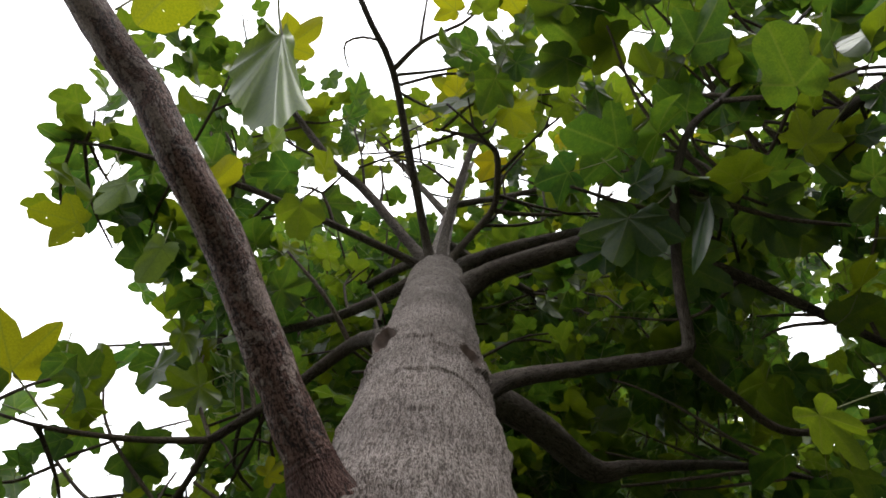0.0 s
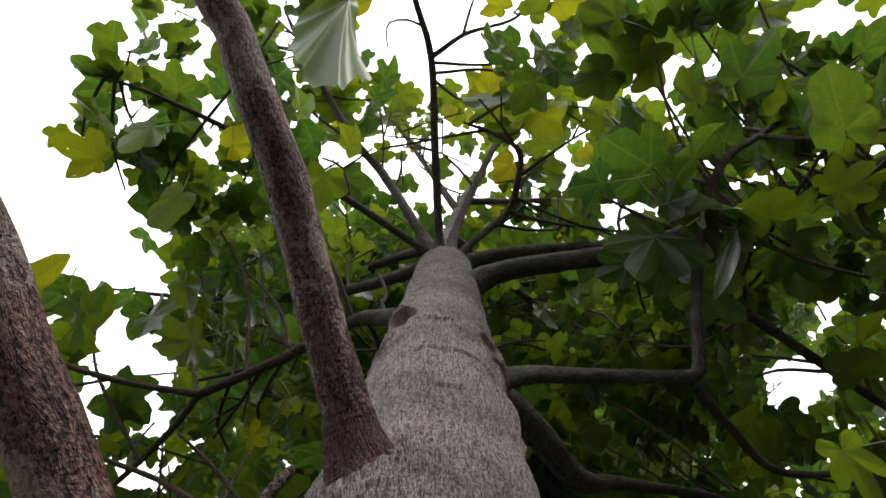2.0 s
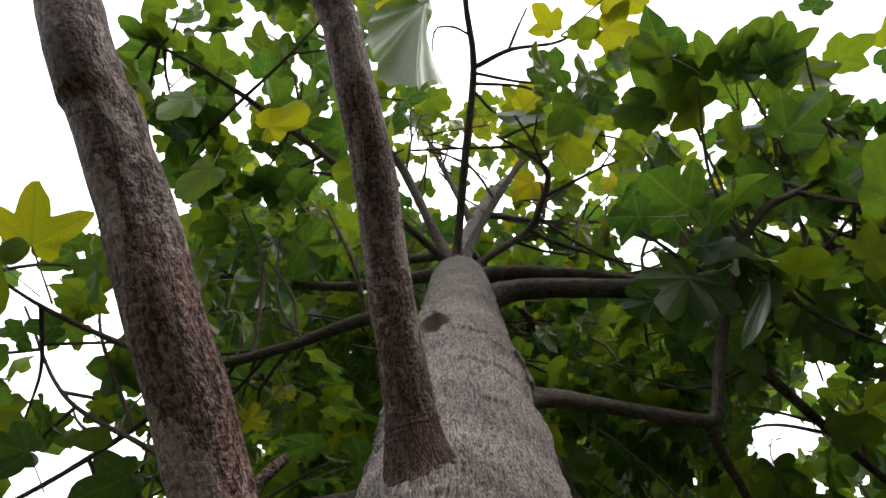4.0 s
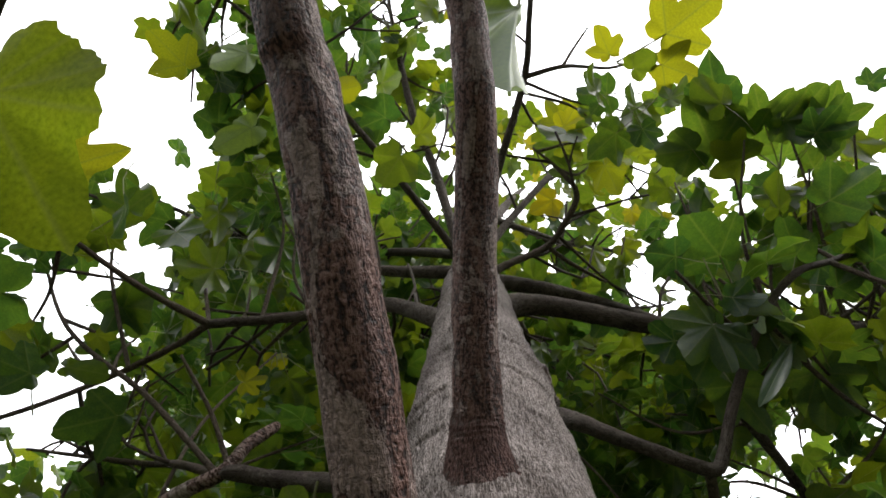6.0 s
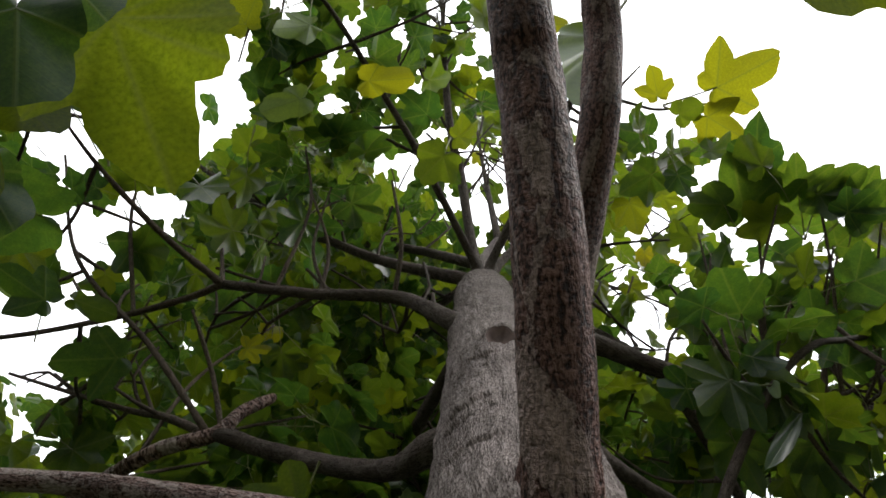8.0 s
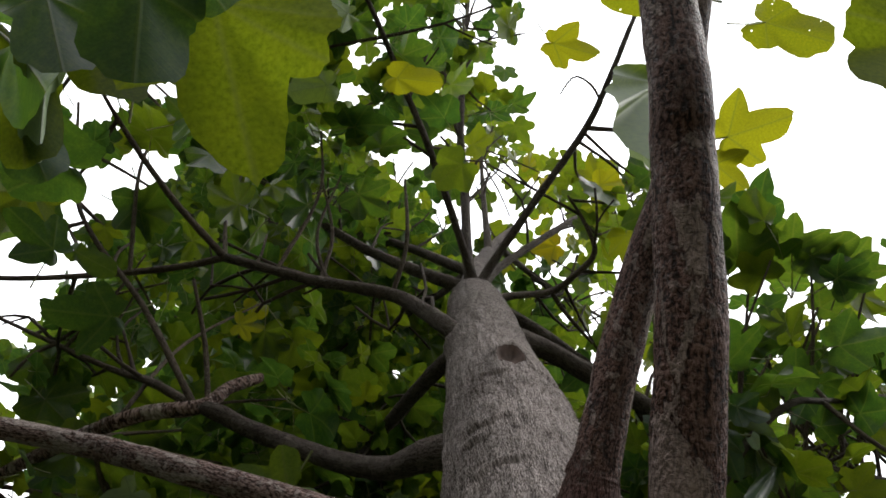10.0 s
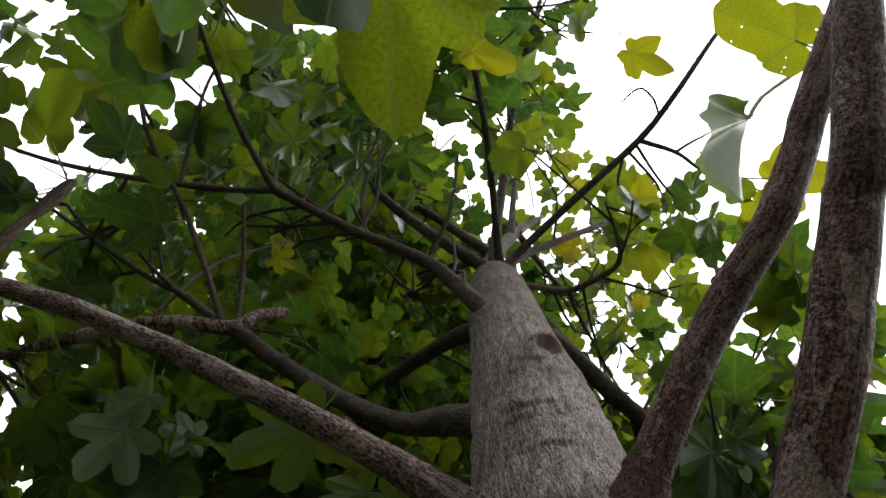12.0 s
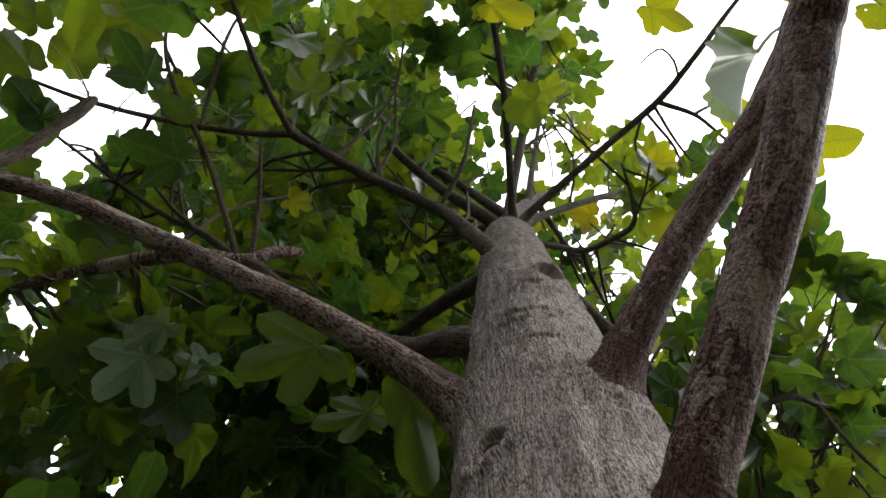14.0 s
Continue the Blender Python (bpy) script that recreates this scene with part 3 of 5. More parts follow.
# leaf clusters at the twig ends: centre, spread, number of leaves
CLUSTERS = {}
CLUSTERS["right_elbow"] = [(0.66, 0.06, 2.82, 0.14, 4), (0.4, 0.13, 2.8, 0.12, 4), (0.52, -0.01, 2.85, 0.16, 5), (0.25, 0.03, 2.75, 0.12, 4), (0.37, -0, 2.85, 0.14, 4), (0.72, -0.11, 3, 0.16, 5), (0.79, 0.09, 2.75, 0.12, 4), (0.54, -0.16, 3.05, 0.16, 5), (0.76, -0.3, 2.95, 0.14, 4), (0.76, -0.2, 2.7, 0.1, 4)]
CLUSTERS["right_thick"] = [(0.43, -0.39, 3.5, 0.16, 6), (0.51, -0.55, 3.5, 0.16, 5), (0.72, -0.62, 3.5, 0.16, 5), (0.65, -0.41, 3.4, 0.16, 6), (0.41, -0.16, 3.4, 0.16, 5), (0.62, -0.2, 3.3, 0.18, 5), (0.78, -0.33, 3.3, 0.18, 5), (0.49, -0.31, 3.5, 0.16, 4), (0.4, -0.22, 3.6, 0.14, 4), (0.62, -0.33, 3.4, 0.16, 5), (0.79, -0.38, 3.4, 0.16, 5), (1, -0.1, 3.2, 0.18, 5), (0.45, -0.39, 3.4, 0.16, 5), (0.63, -0.37, 3.3, 0.18, 5)]
CLUSTERS["whorl_front"] = [(0.21, -0.39, 3.9, 0.1, 3), (0, -0.21, 4, 0.14, 5), (0.14, -0.3, 3.9, 0.14, 5), (0.17, -0.35, 3.6, 0.12, 4)]
CLUSTERS["whorl_front_fork"] = [(0.19, -0.46, 3.75, 0.12, 5), (0.15, -0.41, 3.9, 0.12, 5)]
CLUSTERS["whorl_elbow"] = [(0.21, -0.18, 4, 0.12, 4), (0.4, -0.04, 4.2, 0.14, 5), (0.39, -0.2, 4.2, 0.14, 5), (0.17, -0.25, 4.2, 0.14, 5)]
CLUSTERS["whorl_left"] = [(-1.05, 0.1, 3.65, 0.16, 7), (-1.16, 0.19, 3.55, 0.14, 6), (-1.07, -0.13, 3.6, 0.07, 4), (-0.96, 0.27, 3.7, 0.16, 7), (-1.08, 0.31, 3.7, 0.12, 5), (-0.83, 0.06, 3.7, 0.14, 5), (-0.7, 0.21, 3.7, 0.14, 4), (-0.4, 0.09, 3.7, 0.1, 3), (-0.65, 0.02, 3.8, 0.12, 4)]
CLUSTERS["whorl_thick"] = [(-1.27, -0.38, 4.4, 0.18, 7), (-0.89, -0.06, 4.3, 0.2, 7), (-0.82, -0.34, 4.5, 0.18, 6), (-1.18, -0.56, 4.5, 0.12, 5), (-0.87, -0.59, 4.5, 0.18, 7), (-0.59, -0.57, 4.7, 0.14, 5), (-1.06, -0.25, 4.4, 0.2, 7), (-0.67, -0.07, 4.6, 0.18, 6), (-0.64, -0.52, 4.8, 0.16, 6), (-0.91, -0.2, 4.6, 0.18, 7), (-0.6, -0.18, 4.8, 0.16, 6), (-0.6, -0.52, 4.6, 0.12, 4), (-0.44, -0.18, 4.6, 0.16, 6)]
CLUSTERS["left_mid"] = [(-0.57, 0.67, 3.4, 0.12, 3), (-0.57, 0.41, 3.55, 0.16, 6), (-0.72, 0.37, 3.6, 0.2, 7), (-0.89, 0.41, 3.6, 0.2, 8), (-0.82, 0.7, 3.8, 0.2, 7)]
CLUSTERS["left_mid_a"] = [(-0.93, 0.77, 3.25, 0.12, 4), (-1.01, 1.03, 3.2, 0.12, 3), (-0.87, 0.52, 3.1, 0.1, 4), (-0.9, 0.48, 3, 0.08, 3), (-1.05, 0.7, 3.6, 0.18, 7), (-1.04, 0.7, 4, 0.16, 6)]
CLUSTERS["low_b"] = [(-0.96, 0.67, 2.75, 0.1, 3)]
CLUSTERS["left_mid_b"] = [(-0.94, 0.97, 3.4, 0.14, 4), (-1.07, 0.67, 3.6, 0.16, 5), (-0.92, 0.83, 3.3, 0.12, 4), (-1.11, 1.05, 3.3, 0.12, 3), (-0.81, 1.13, 3.4, 0.14, 4), (-0.71, 1.31, 3.3, 0.14, 4), (-0.85, 1.04, 3.6, 0.16, 5), (-1.02, 1.13, 3.5, 0.1, 4)]
CLUSTERS["left_low_outer"] = [(-0.25, 1.2, 2.85, 0.12, 4), (-0.32, 1.22, 2.95, 0.14, 5), (-0.4, 1.47, 3, 0.18, 7), (-0.22, 1.45, 3, 0.18, 7), (-0.25, 1.51, 2.9, 0.16, 6), (-0.14, 1.2, 2.9, 0.16, 6), (-0.16, 1.19, 3.3, 0.18, 6), (-0.11, 1.4, 3.4, 0.2, 8), (-0.44, 0.9, 3.65, 0.2, 7), (-0.26, 1.15, 3.3, 0.18, 6), (-0.19, 0.88, 3.2, 0.14, 5)]
CLUSTERS["left_low_a"] = [(-0.94, 1.06, 3.1, 0.1, 3), (-1.13, 0.86, 3.4, 0.12, 4), (-1.21, 0.88, 3.2, 0.12, 4), (-0.81, 0.89, 3.7, 0.18, 6), (-0.66, 1.21, 3.7, 0.18, 6)]
CLUSTERS["left_low_b"] = [(-0.72, 1.4, 3.2, 0.12, 4), (-0.72, 1.32, 3.4, 0.12, 4), (-0.59, 1.48, 3.3, 0.16, 6), (-0.7, 1.21, 3.5, 0.18, 7), (-0.94, 0.9, 3.3, 0.14, 4), (-0.78, 1.02, 3.5, 0.2, 8), (-0.94, 0.75, 2.9, 0.1, 3), (-0.71, 1.14, 3.8, 0.18, 6)]
CLUSTERS["low_c"] = [(-0.48, 1.27, 2.75, 0.12, 3), (-0.46, 1.48, 2.9, 0.16, 6)]
CLUSTERS["low_c_stub"] = [(-0.67, 0.8, 2.47, 0.05, 6)]
CLUSTERS["right_elbow_a"] = [(1.02, 0.43, 3, 0.16, 5), (1.02, 0.64, 3.1, 0.18, 6), (0.91, 0.43, 3.2, 0.14, 4)]
CLUSTERS["right_far"] = [(1.22, 0.33, 3.5, 0.2, 7), (1.03, 0.46, 3.6, 0.2, 8), (1.17, 0.2, 3.6, 0.2, 8), (0.81, 0.45, 3.7, 0.22, 8), (0.61, 0.52, 3.8, 0.2, 7), (1.29, 0.03, 3.5, 0.2, 7), (1.02, 0.64, 3.7, 0.2, 7)]
CLUSTERS["right_upper"] = [(0.48, -0.01, 4.1, 0.2, 7), (0.82, -0.21, 4.2, 0.22, 8), (1.14, 0.06, 4.1, 0.24, 8), (0.59, 0.41, 4, 0.2, 7), (1.09, 0.34, 4.2, 0.24, 9), (1.32, -0.22, 4, 0.24, 8), (0.94, 0.12, 4.3, 0.24, 9), (0.44, 0.45, 4.3, 0.18, 6)]
CLUSTERS["back_right"] = [(0.43, 0.94, 3.7, 0.22, 8), (0.7, 0.93, 3.8, 0.22, 8), (0.96, 0.92, 3.8, 0.22, 9), (1.15, 0.97, 3.6, 0.22, 8), (0.46, 0.77, 4, 0.2, 8), (0.76, 0.78, 4, 0.22, 8), (1.35, 0.92, 3.5, 0.22, 8), (0.46, 1.07, 3.6, 0.22, 8), (0.78, 1.06, 3.6, 0.22, 8)]
# the dense upper crown: centre, half sizes, number of leaves
MASSES = {}
# masses above 5 m in crown_a, crown_b and crown_d are added to shade those below
MASSES["crown_b"] = [(1.3, 0.9, 5.9, 0.9, 0.7, 0.3, 150), (1.1, 1.7, 5.5, 0.8, 0.5, 0.3, 120), (0.5, 0.6, 5.2, 0.7, 0.5, 0.3, 130), (0.9, 0.6, 3.9, 0.4, 0.3, 0.25, 50), (0.8, 0.75, 4.7, 0.7, 0.5, 0.3, 120), (1.5, 0.9, 4.9, 0.7, 0.6, 0.35, 120), (1.2, 1.6, 4.6, 0.7, 0.5, 0.4, 110), (2, 0.3, 4.8, 0.6, 0.6, 0.35, 90), (1.3, 0.5, 4.3, 0.6, 0.5, 0.3, 90)]
MASSES["back"] = [(0.3, 1.3, 4.2, 0.55, 0.45, 0.35, 110), (0.8, 1.9, 4.3, 0.7, 0.5, 0.4, 110), (-0.1, 1.9, 4, 0.6, 0.5, 0.4, 70), (0.25, 1.6, 3.5, 0.5, 0.4, 0.3, 80), (-0.35, 1.9, 3.4, 0.45, 0.35, 0.3, 30), (0.05, 1.15, 3.7, 0.35, 0.3, 0.3, 70), (0.29, 1.23, 3.5, 0.3, 0.3, 0.25, 70), (0.29, 0.98, 3.9, 0.3, 0.3, 0.25, 60)]
MASSES["crown_d"] = [(0.2, 1.0, 6.1, 0.9, 0.6, 0.3, 140), (-0.5, 1.5, 5.3, 0.7, 0.5, 0.3, 110), (-0.2, 0.9, 5.5, 0.8, 0.5, 0.3, 130), (-0.3, 1.2, 4.7, 0.55, 0.45, 0.35, 120), (-0.75, 1.6, 4.3, 0.6, 0.5, 0.4, 70), (0, 0.85, 5, 0.5, 0.4, 0.3, 70), (-0.2, 0.9, 4.3, 0.4, 0.3, 0.25, 60)]
MASSES["crown_a"] = [(-0.9, 1.1, 5.5, 0.6, 0.5, 0.3, 110), (-1.3, 1.3, 5.2, 0.5, 0.4, 0.3, 80), (-0.75, 0.85, 4.7, 0.55, 0.45, 0.35, 120), (-1.1, 1.15, 4.6, 0.4, 0.35, 0.3, 50), (-0.4, 0.55, 4.9, 0.4, 0.35, 0.3, 60)]
MASSES["crown_f"] = [(-1.1, 0.75, 4.3, 0.45, 0.35, 0.3, 90), (-1.4, 0.8, 4.5, 0.3, 0.25, 0.3, 40), (-0.7, 0.65, 4.2, 0.4, 0.35, 0.25, 60), (-0.85, 0.35, 4.2, 0.35, 0.25, 0.2, 40)]
MASSES["right_thick"] = [(0.70, -0.02, 3.7, 0.28, 0.28, 0.22, 40), (0.94, -0.26, 3.7, 0.28, 0.28, 0.22, 40), (1.01, 0.07, 3.6, 0.28, 0.28, 0.22, 45), (1.20, -0.13, 3.6, 0.28, 0.28, 0.22, 45), (0.85, 0.22, 3.6, 0.28, 0.28, 0.22, 40), (1.06, -0.45, 3.8, 0.28, 0.28, 0.22, 30)]
MASSES["crown_e"] = [(0.9, 0.1, 5.2, 0.55, 0.35, 0.3, 36), (1.6, -0.25, 5.1, 0.6, 0.45, 0.35, 80), (0.5, 0.25, 5.5, 0.4, 0.3, 0.3, 40)]
MASSES["crown_c"] = [(-0.3, -0.1, 5.5, 0.45, 0.3, 0.25, 34), (-0.5, -0.3, 5.7, 0.4, 0.3, 0.3, 30)]
MASSES["whorl_right"] = [(0.35, -0.35, 5.1, 0.3, 0.22, 0.22, 30), (0.1, -0.25, 6, 0.6, 0.25, 0.3, 40), (0.5, -0.25, 4.7, 0.28, 0.25, 0.22, 24)]


# ---- leaves ----
def leaf_shape(lobes, waist, samples, fold, droop, seed, crease=0.0):
    """A lobed blade from its stalk at the origin to its tip at (0, 1): points, faces, and the distance to and along the nearest rib."""
    r = random.Random(seed)
    hub = np.array((0.0, 0.12))
    axes = [radians(a) for a, _, _ in lobes]
    angles = sorted({round(a, 4) for a in axes} | {round(-math.pi + 2 * math.pi * (k + 0.5) / samples, 4) for k in range(samples)})
    points, rib, along = [], [], []
    rim = []
    for a in angles:
        best = 0.0
        for (deg, length, width) in lobes:
            # each lobe is an oval with a small point
            d = (a - radians(deg) + math.pi) % (2 * math.pi) - math.pi
            mid, half, broad = length * 0.56, length * 0.41, width
            k = math.cos(d) ** 2 / half ** 2 + math.sin(d) ** 2 / broad ** 2
            b = mid * math.cos(d) / half ** 2
            root = b * b - k * (mid * mid / half ** 2 - 1)
            if root > 0 and b > 0:
                best = max(best, (b + math.sqrt(root)) / k + 0.010 * math.exp(-(d / 0.09) ** 2))
        base = waist * (1.0 if abs(a) < 2.3 else max(0.25, 1 - (abs(a) - 2.3) * 0.95))
        rim.append((best ** 5 + base ** 5) ** 0.2 * (1 + r.uniform(-0.03, 0.03) + 0.035 * math.sin(a * 13 + seed)))
    rings = (0.0, 0.36, 0.72, 1.0)
    for ring in rings[1:]:
        for a, far in zip(angles, rim):
            q = far * ring
            x, y = hub[0] + q * math.sin(a), hub[1] + q * math.cos(a)
            near = min(axes, key=lambda b: abs((a - b + math.pi) % (2 * math.pi) - math.pi))
            d = abs((a - near + math.pi) % (2 * math.pi) - math.pi)
            off = q * math.sin(min(d, 1.57))
            gap = min([abs((near - b + math.pi) % (2 * math.pi) - math.pi) / 2 for b in axes if b != near] or [math.pi])
            part_way = min(d / max(gap, 0.2), 1.0)
            z = fold * 0.45 * q * (1 - math.cos(math.pi * part_way)) - droop * q * q + crease * abs(x) + (0.035 * math.sin(a * 5 + seed) + 0.05 * math.sin(a * 3 + 2 * seed)) * ring * ring
            points.append((x, y, z))
            rib.append(off)
            along.append(q * math.cos(min(d, 1.57)))
    points.append((hub[0], hub[1], 0.0))
    rib.append(0.0)
    along.append(0.0)
    n = len(angles)
    faces = []
    for k in range(n):
        m = (k + 1) % n
        if k < n - 1:
            faces.append((3 * n, k, m))
            for j in (0, n):
                faces.append((j + k, j + n + k, j + n + m))
                faces.append((j + k, j + n + m, j + m))
        else:
            faces.append((3 * n, k, m))
    # the stalk's end joins the hub
    return np.array(points), faces, np.array(rib), np.array(along)


FIVE = [(0, 0.88, 0.21), (54, 0.76, 0.19), (-52, 0.74, 0.19), (108, 0.54, 0.17), (-110, 0.50, 0.17)]
SEVEN = [(0, 0.88, 0.24), (47, 0.66, 0.20), (-50, 0.70, 0.20), (100, 0.44, 0.17), (-96, 0.50, 0.18)]
THREE = [(0, 0.88, 0.25), (58, 0.68, 0.22), (-56, 0.64, 0.22)]
OVAL = [(0, 0.88, 0.33), (66, 0.42, 0.24), (-64, 0.40, 0.24)]
SKEW = [(0, 0.88, 0.25), (52, 0.72, 0.21), (-62, 0.46, 0.22), (108, 0.42, 0.17)]
KINDS = [(FIVE, 0.36, 0.07, 0.16), (FIVE, 0.40, 0.24, 0.46), (SEVEN, 0.38, 0.12, 0.32), (THREE, 0.40, 0.18, 0.40), (OVAL, 0.34, 0.28, 0.22), (SKEW, 0.40, 0.2, 0.42)]
FINE = [leaf_shape(l, w, 44, f, d, 3 + i) for i, (l, w, f, d) in enumerate(KINDS)]
SPARE = [leaf_shape(l, w, 12, f, d, 43 + i) for i, (l, w, f, d) in enumerate(KINDS)]
COARSE = [leaf_shape(l, w, 30, f, d, 23 + i) for i, (l, w, f, d) in enumerate(KINDS)]


def blade_pose(base, tip_way, normal, size):
    """Columns for a leaf at base whose blade runs along tip_way and faces normal."""
    y = Vector(tip_way).normalized()
    z = Vector(normal)
    z = (z - y * z.dot(y)).normalized()
    x = y.cross(z)
    m = Matrix((x, y, z)).transposed().to_4x4()
    return Matrix.Translation(base) @ m @ Matrix.Scale(size, 4)


def leaf_mesh(name, blades, mat, stalks=(), stalk_sides=5):
    """One mesh of blades [(shape, pose)] and stalks [(start, bend, end, radius)]."""
    verts, faces, rib, along, uv, slot = [np.zeros((0, 3))], [], [np.zeros(0)], [np.zeros(0)], [np.zeros((0, 2))], []
    total = 0
    for (pts, fcs, rb, al), m in blades:
        a = np.array(m)
        verts.append(pts @ a[:3, :3].T + a[:3, 3])
        faces.extend((np.array(fcs) + total).tolist())
        slot.extend([0] * len(fcs))
        rib.append(rb)
        along.append(al)
        uv.append(pts[:, :2])
        total += len(pts)
    for a, b, c, r in stalks:
        path = smooth_path([(*a, r * 1.3), (*b, r), (*c, r * 0.9)], (Vector(a) - Vector(c)).length / 5)
        v, f, _ = tube(path, stalk_sides, cap=False)
        verts.append(np.array([tuple(q) for q in v]))
        faces.extend([total + i for i in q] for q in f)
        slot.extend([1] * len(f))
        rib.append(np.ones(len(v)))
        along.append(np.zeros(len(v)))
        uv.append(np.zeros((len(v), 2)))
        total += len(v)
    verts, rib, along, uv = np.concatenate(verts).tolist(), np.concatenate(rib), np.concatenate(along), np.concatenate(uv)
    me = bpy.data.meshes.new(name)
    me.from_pydata(verts, [], faces)
    me.attributes.new("rib", "FLOAT", "POINT").data.foreach_set("value", np.array(rib, np.float32))
    me.attributes.new("along", "FLOAT", "POINT").data.foreach_set("value", np.array(along, np.float32))
    layer = me.uv_layers.new(name="UVMap")
    index = np.zeros(len(me.loops), np.int32)
    me.loops.foreach_get("vertex_index", index)
    layer.data.foreach_set("uv", np.array(uv, np.float32)[index].ravel())
    me.polygons.foreach_set("material_index", np.array(slot, np.int32))
    me.polygons.foreach_set("use_smooth", np.ones(len(faces), bool))
    me.materials.append(mat)
    me.materials.append(STALK)
    return me


# six leaves, each with its stalk hanging from the origin: the blades' stalk ends lie at the origin
def single_leaf(shape, length):
    bent = Vector((0, -length * 0.5, 0.04 * length))
    far = Vector((0, -length, 0.25 * length))
    return leaf_mesh("leaf", [(shape, Matrix.Identity(4))], LEAF, [(far, bent, Vector((0, 0.12, 0)), 0.011)])


LEAVES = [single_leaf(s, 0.55 + 0.12 * i) for i, s in enumerate(FINE)]
leaf_count = 0


def hang_leaf(kind, base, way, normal, size, parent, label=""):
    ob = new("leaf", LEAVES[kind])
    ob.parent = parent
    ob.matrix_world = blade_pose(base, way, normal, size)
    if label:
        tagged(ob, label)
    return ob


def spread_leaves(centre, spread, count, r, scale=1.0):
    """Leaves round a twig's end on long stalks: stalk start, blade base, direction, normal, size."""
    out = []
    turn = r.uniform(0, 6.28)
    for k in range(count):
        turn += 2.4
        lift = r.uniform(-0.45, 0.55)
        way = Vector((math.cos(turn), math.sin(turn), lift))
        far = spread * r.uniform(0.35, 1.0)
        base = centre + way * far
        tip = Vector((math.cos(turn + r.uniform(-0.5, 0.5)), math.sin(turn + r.uniform(-0.5, 0.5)), r.uniform(-0.9, 0.05)))
        normal = Vector((r.gauss(0, 0.5), r.gauss(0, 0.5), 1)) + Vector((tip.x, tip.y, 0)) * 0.3
        out.append((centre + Vector((r.uniform(-1, 1), r.uniform(-1, 1), r.uniform(-1, 1))) * 0.02, base, tip, normal, r.choice((0.07, 0.085, 0.10, 0.115, 0.125, 0.14)) * r.uniform(0.9, 1.1) * scale))
    return out


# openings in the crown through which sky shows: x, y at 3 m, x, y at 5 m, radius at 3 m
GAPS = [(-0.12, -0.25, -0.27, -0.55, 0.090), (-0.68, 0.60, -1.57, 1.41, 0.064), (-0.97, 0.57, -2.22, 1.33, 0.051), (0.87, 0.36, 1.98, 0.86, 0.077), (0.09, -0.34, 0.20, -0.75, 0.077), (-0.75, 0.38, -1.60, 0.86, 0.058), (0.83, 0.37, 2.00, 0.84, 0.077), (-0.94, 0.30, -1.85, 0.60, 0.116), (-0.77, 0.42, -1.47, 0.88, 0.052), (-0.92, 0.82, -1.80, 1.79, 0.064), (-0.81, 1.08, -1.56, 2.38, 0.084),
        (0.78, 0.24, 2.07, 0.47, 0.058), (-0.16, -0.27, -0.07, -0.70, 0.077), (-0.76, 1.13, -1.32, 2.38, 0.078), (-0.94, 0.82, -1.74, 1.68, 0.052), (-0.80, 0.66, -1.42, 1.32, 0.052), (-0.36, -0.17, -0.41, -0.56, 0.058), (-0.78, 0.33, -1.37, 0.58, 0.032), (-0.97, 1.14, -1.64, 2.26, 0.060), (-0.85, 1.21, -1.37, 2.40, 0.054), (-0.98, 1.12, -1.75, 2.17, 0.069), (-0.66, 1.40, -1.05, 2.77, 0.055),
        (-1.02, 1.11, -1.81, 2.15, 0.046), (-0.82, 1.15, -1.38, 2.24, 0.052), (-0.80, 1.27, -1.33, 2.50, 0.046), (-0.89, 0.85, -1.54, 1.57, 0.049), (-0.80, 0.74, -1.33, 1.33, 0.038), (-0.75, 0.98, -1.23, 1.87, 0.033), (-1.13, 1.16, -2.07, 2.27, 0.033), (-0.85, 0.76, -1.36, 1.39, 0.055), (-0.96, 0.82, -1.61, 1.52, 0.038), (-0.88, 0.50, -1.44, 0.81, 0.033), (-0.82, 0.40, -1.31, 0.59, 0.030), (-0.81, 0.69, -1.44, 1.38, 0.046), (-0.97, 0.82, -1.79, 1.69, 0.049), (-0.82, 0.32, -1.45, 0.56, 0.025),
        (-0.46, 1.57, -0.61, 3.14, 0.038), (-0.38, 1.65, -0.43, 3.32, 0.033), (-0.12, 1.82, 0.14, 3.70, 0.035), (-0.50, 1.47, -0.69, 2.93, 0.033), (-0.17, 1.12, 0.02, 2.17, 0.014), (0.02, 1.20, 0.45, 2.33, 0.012)]
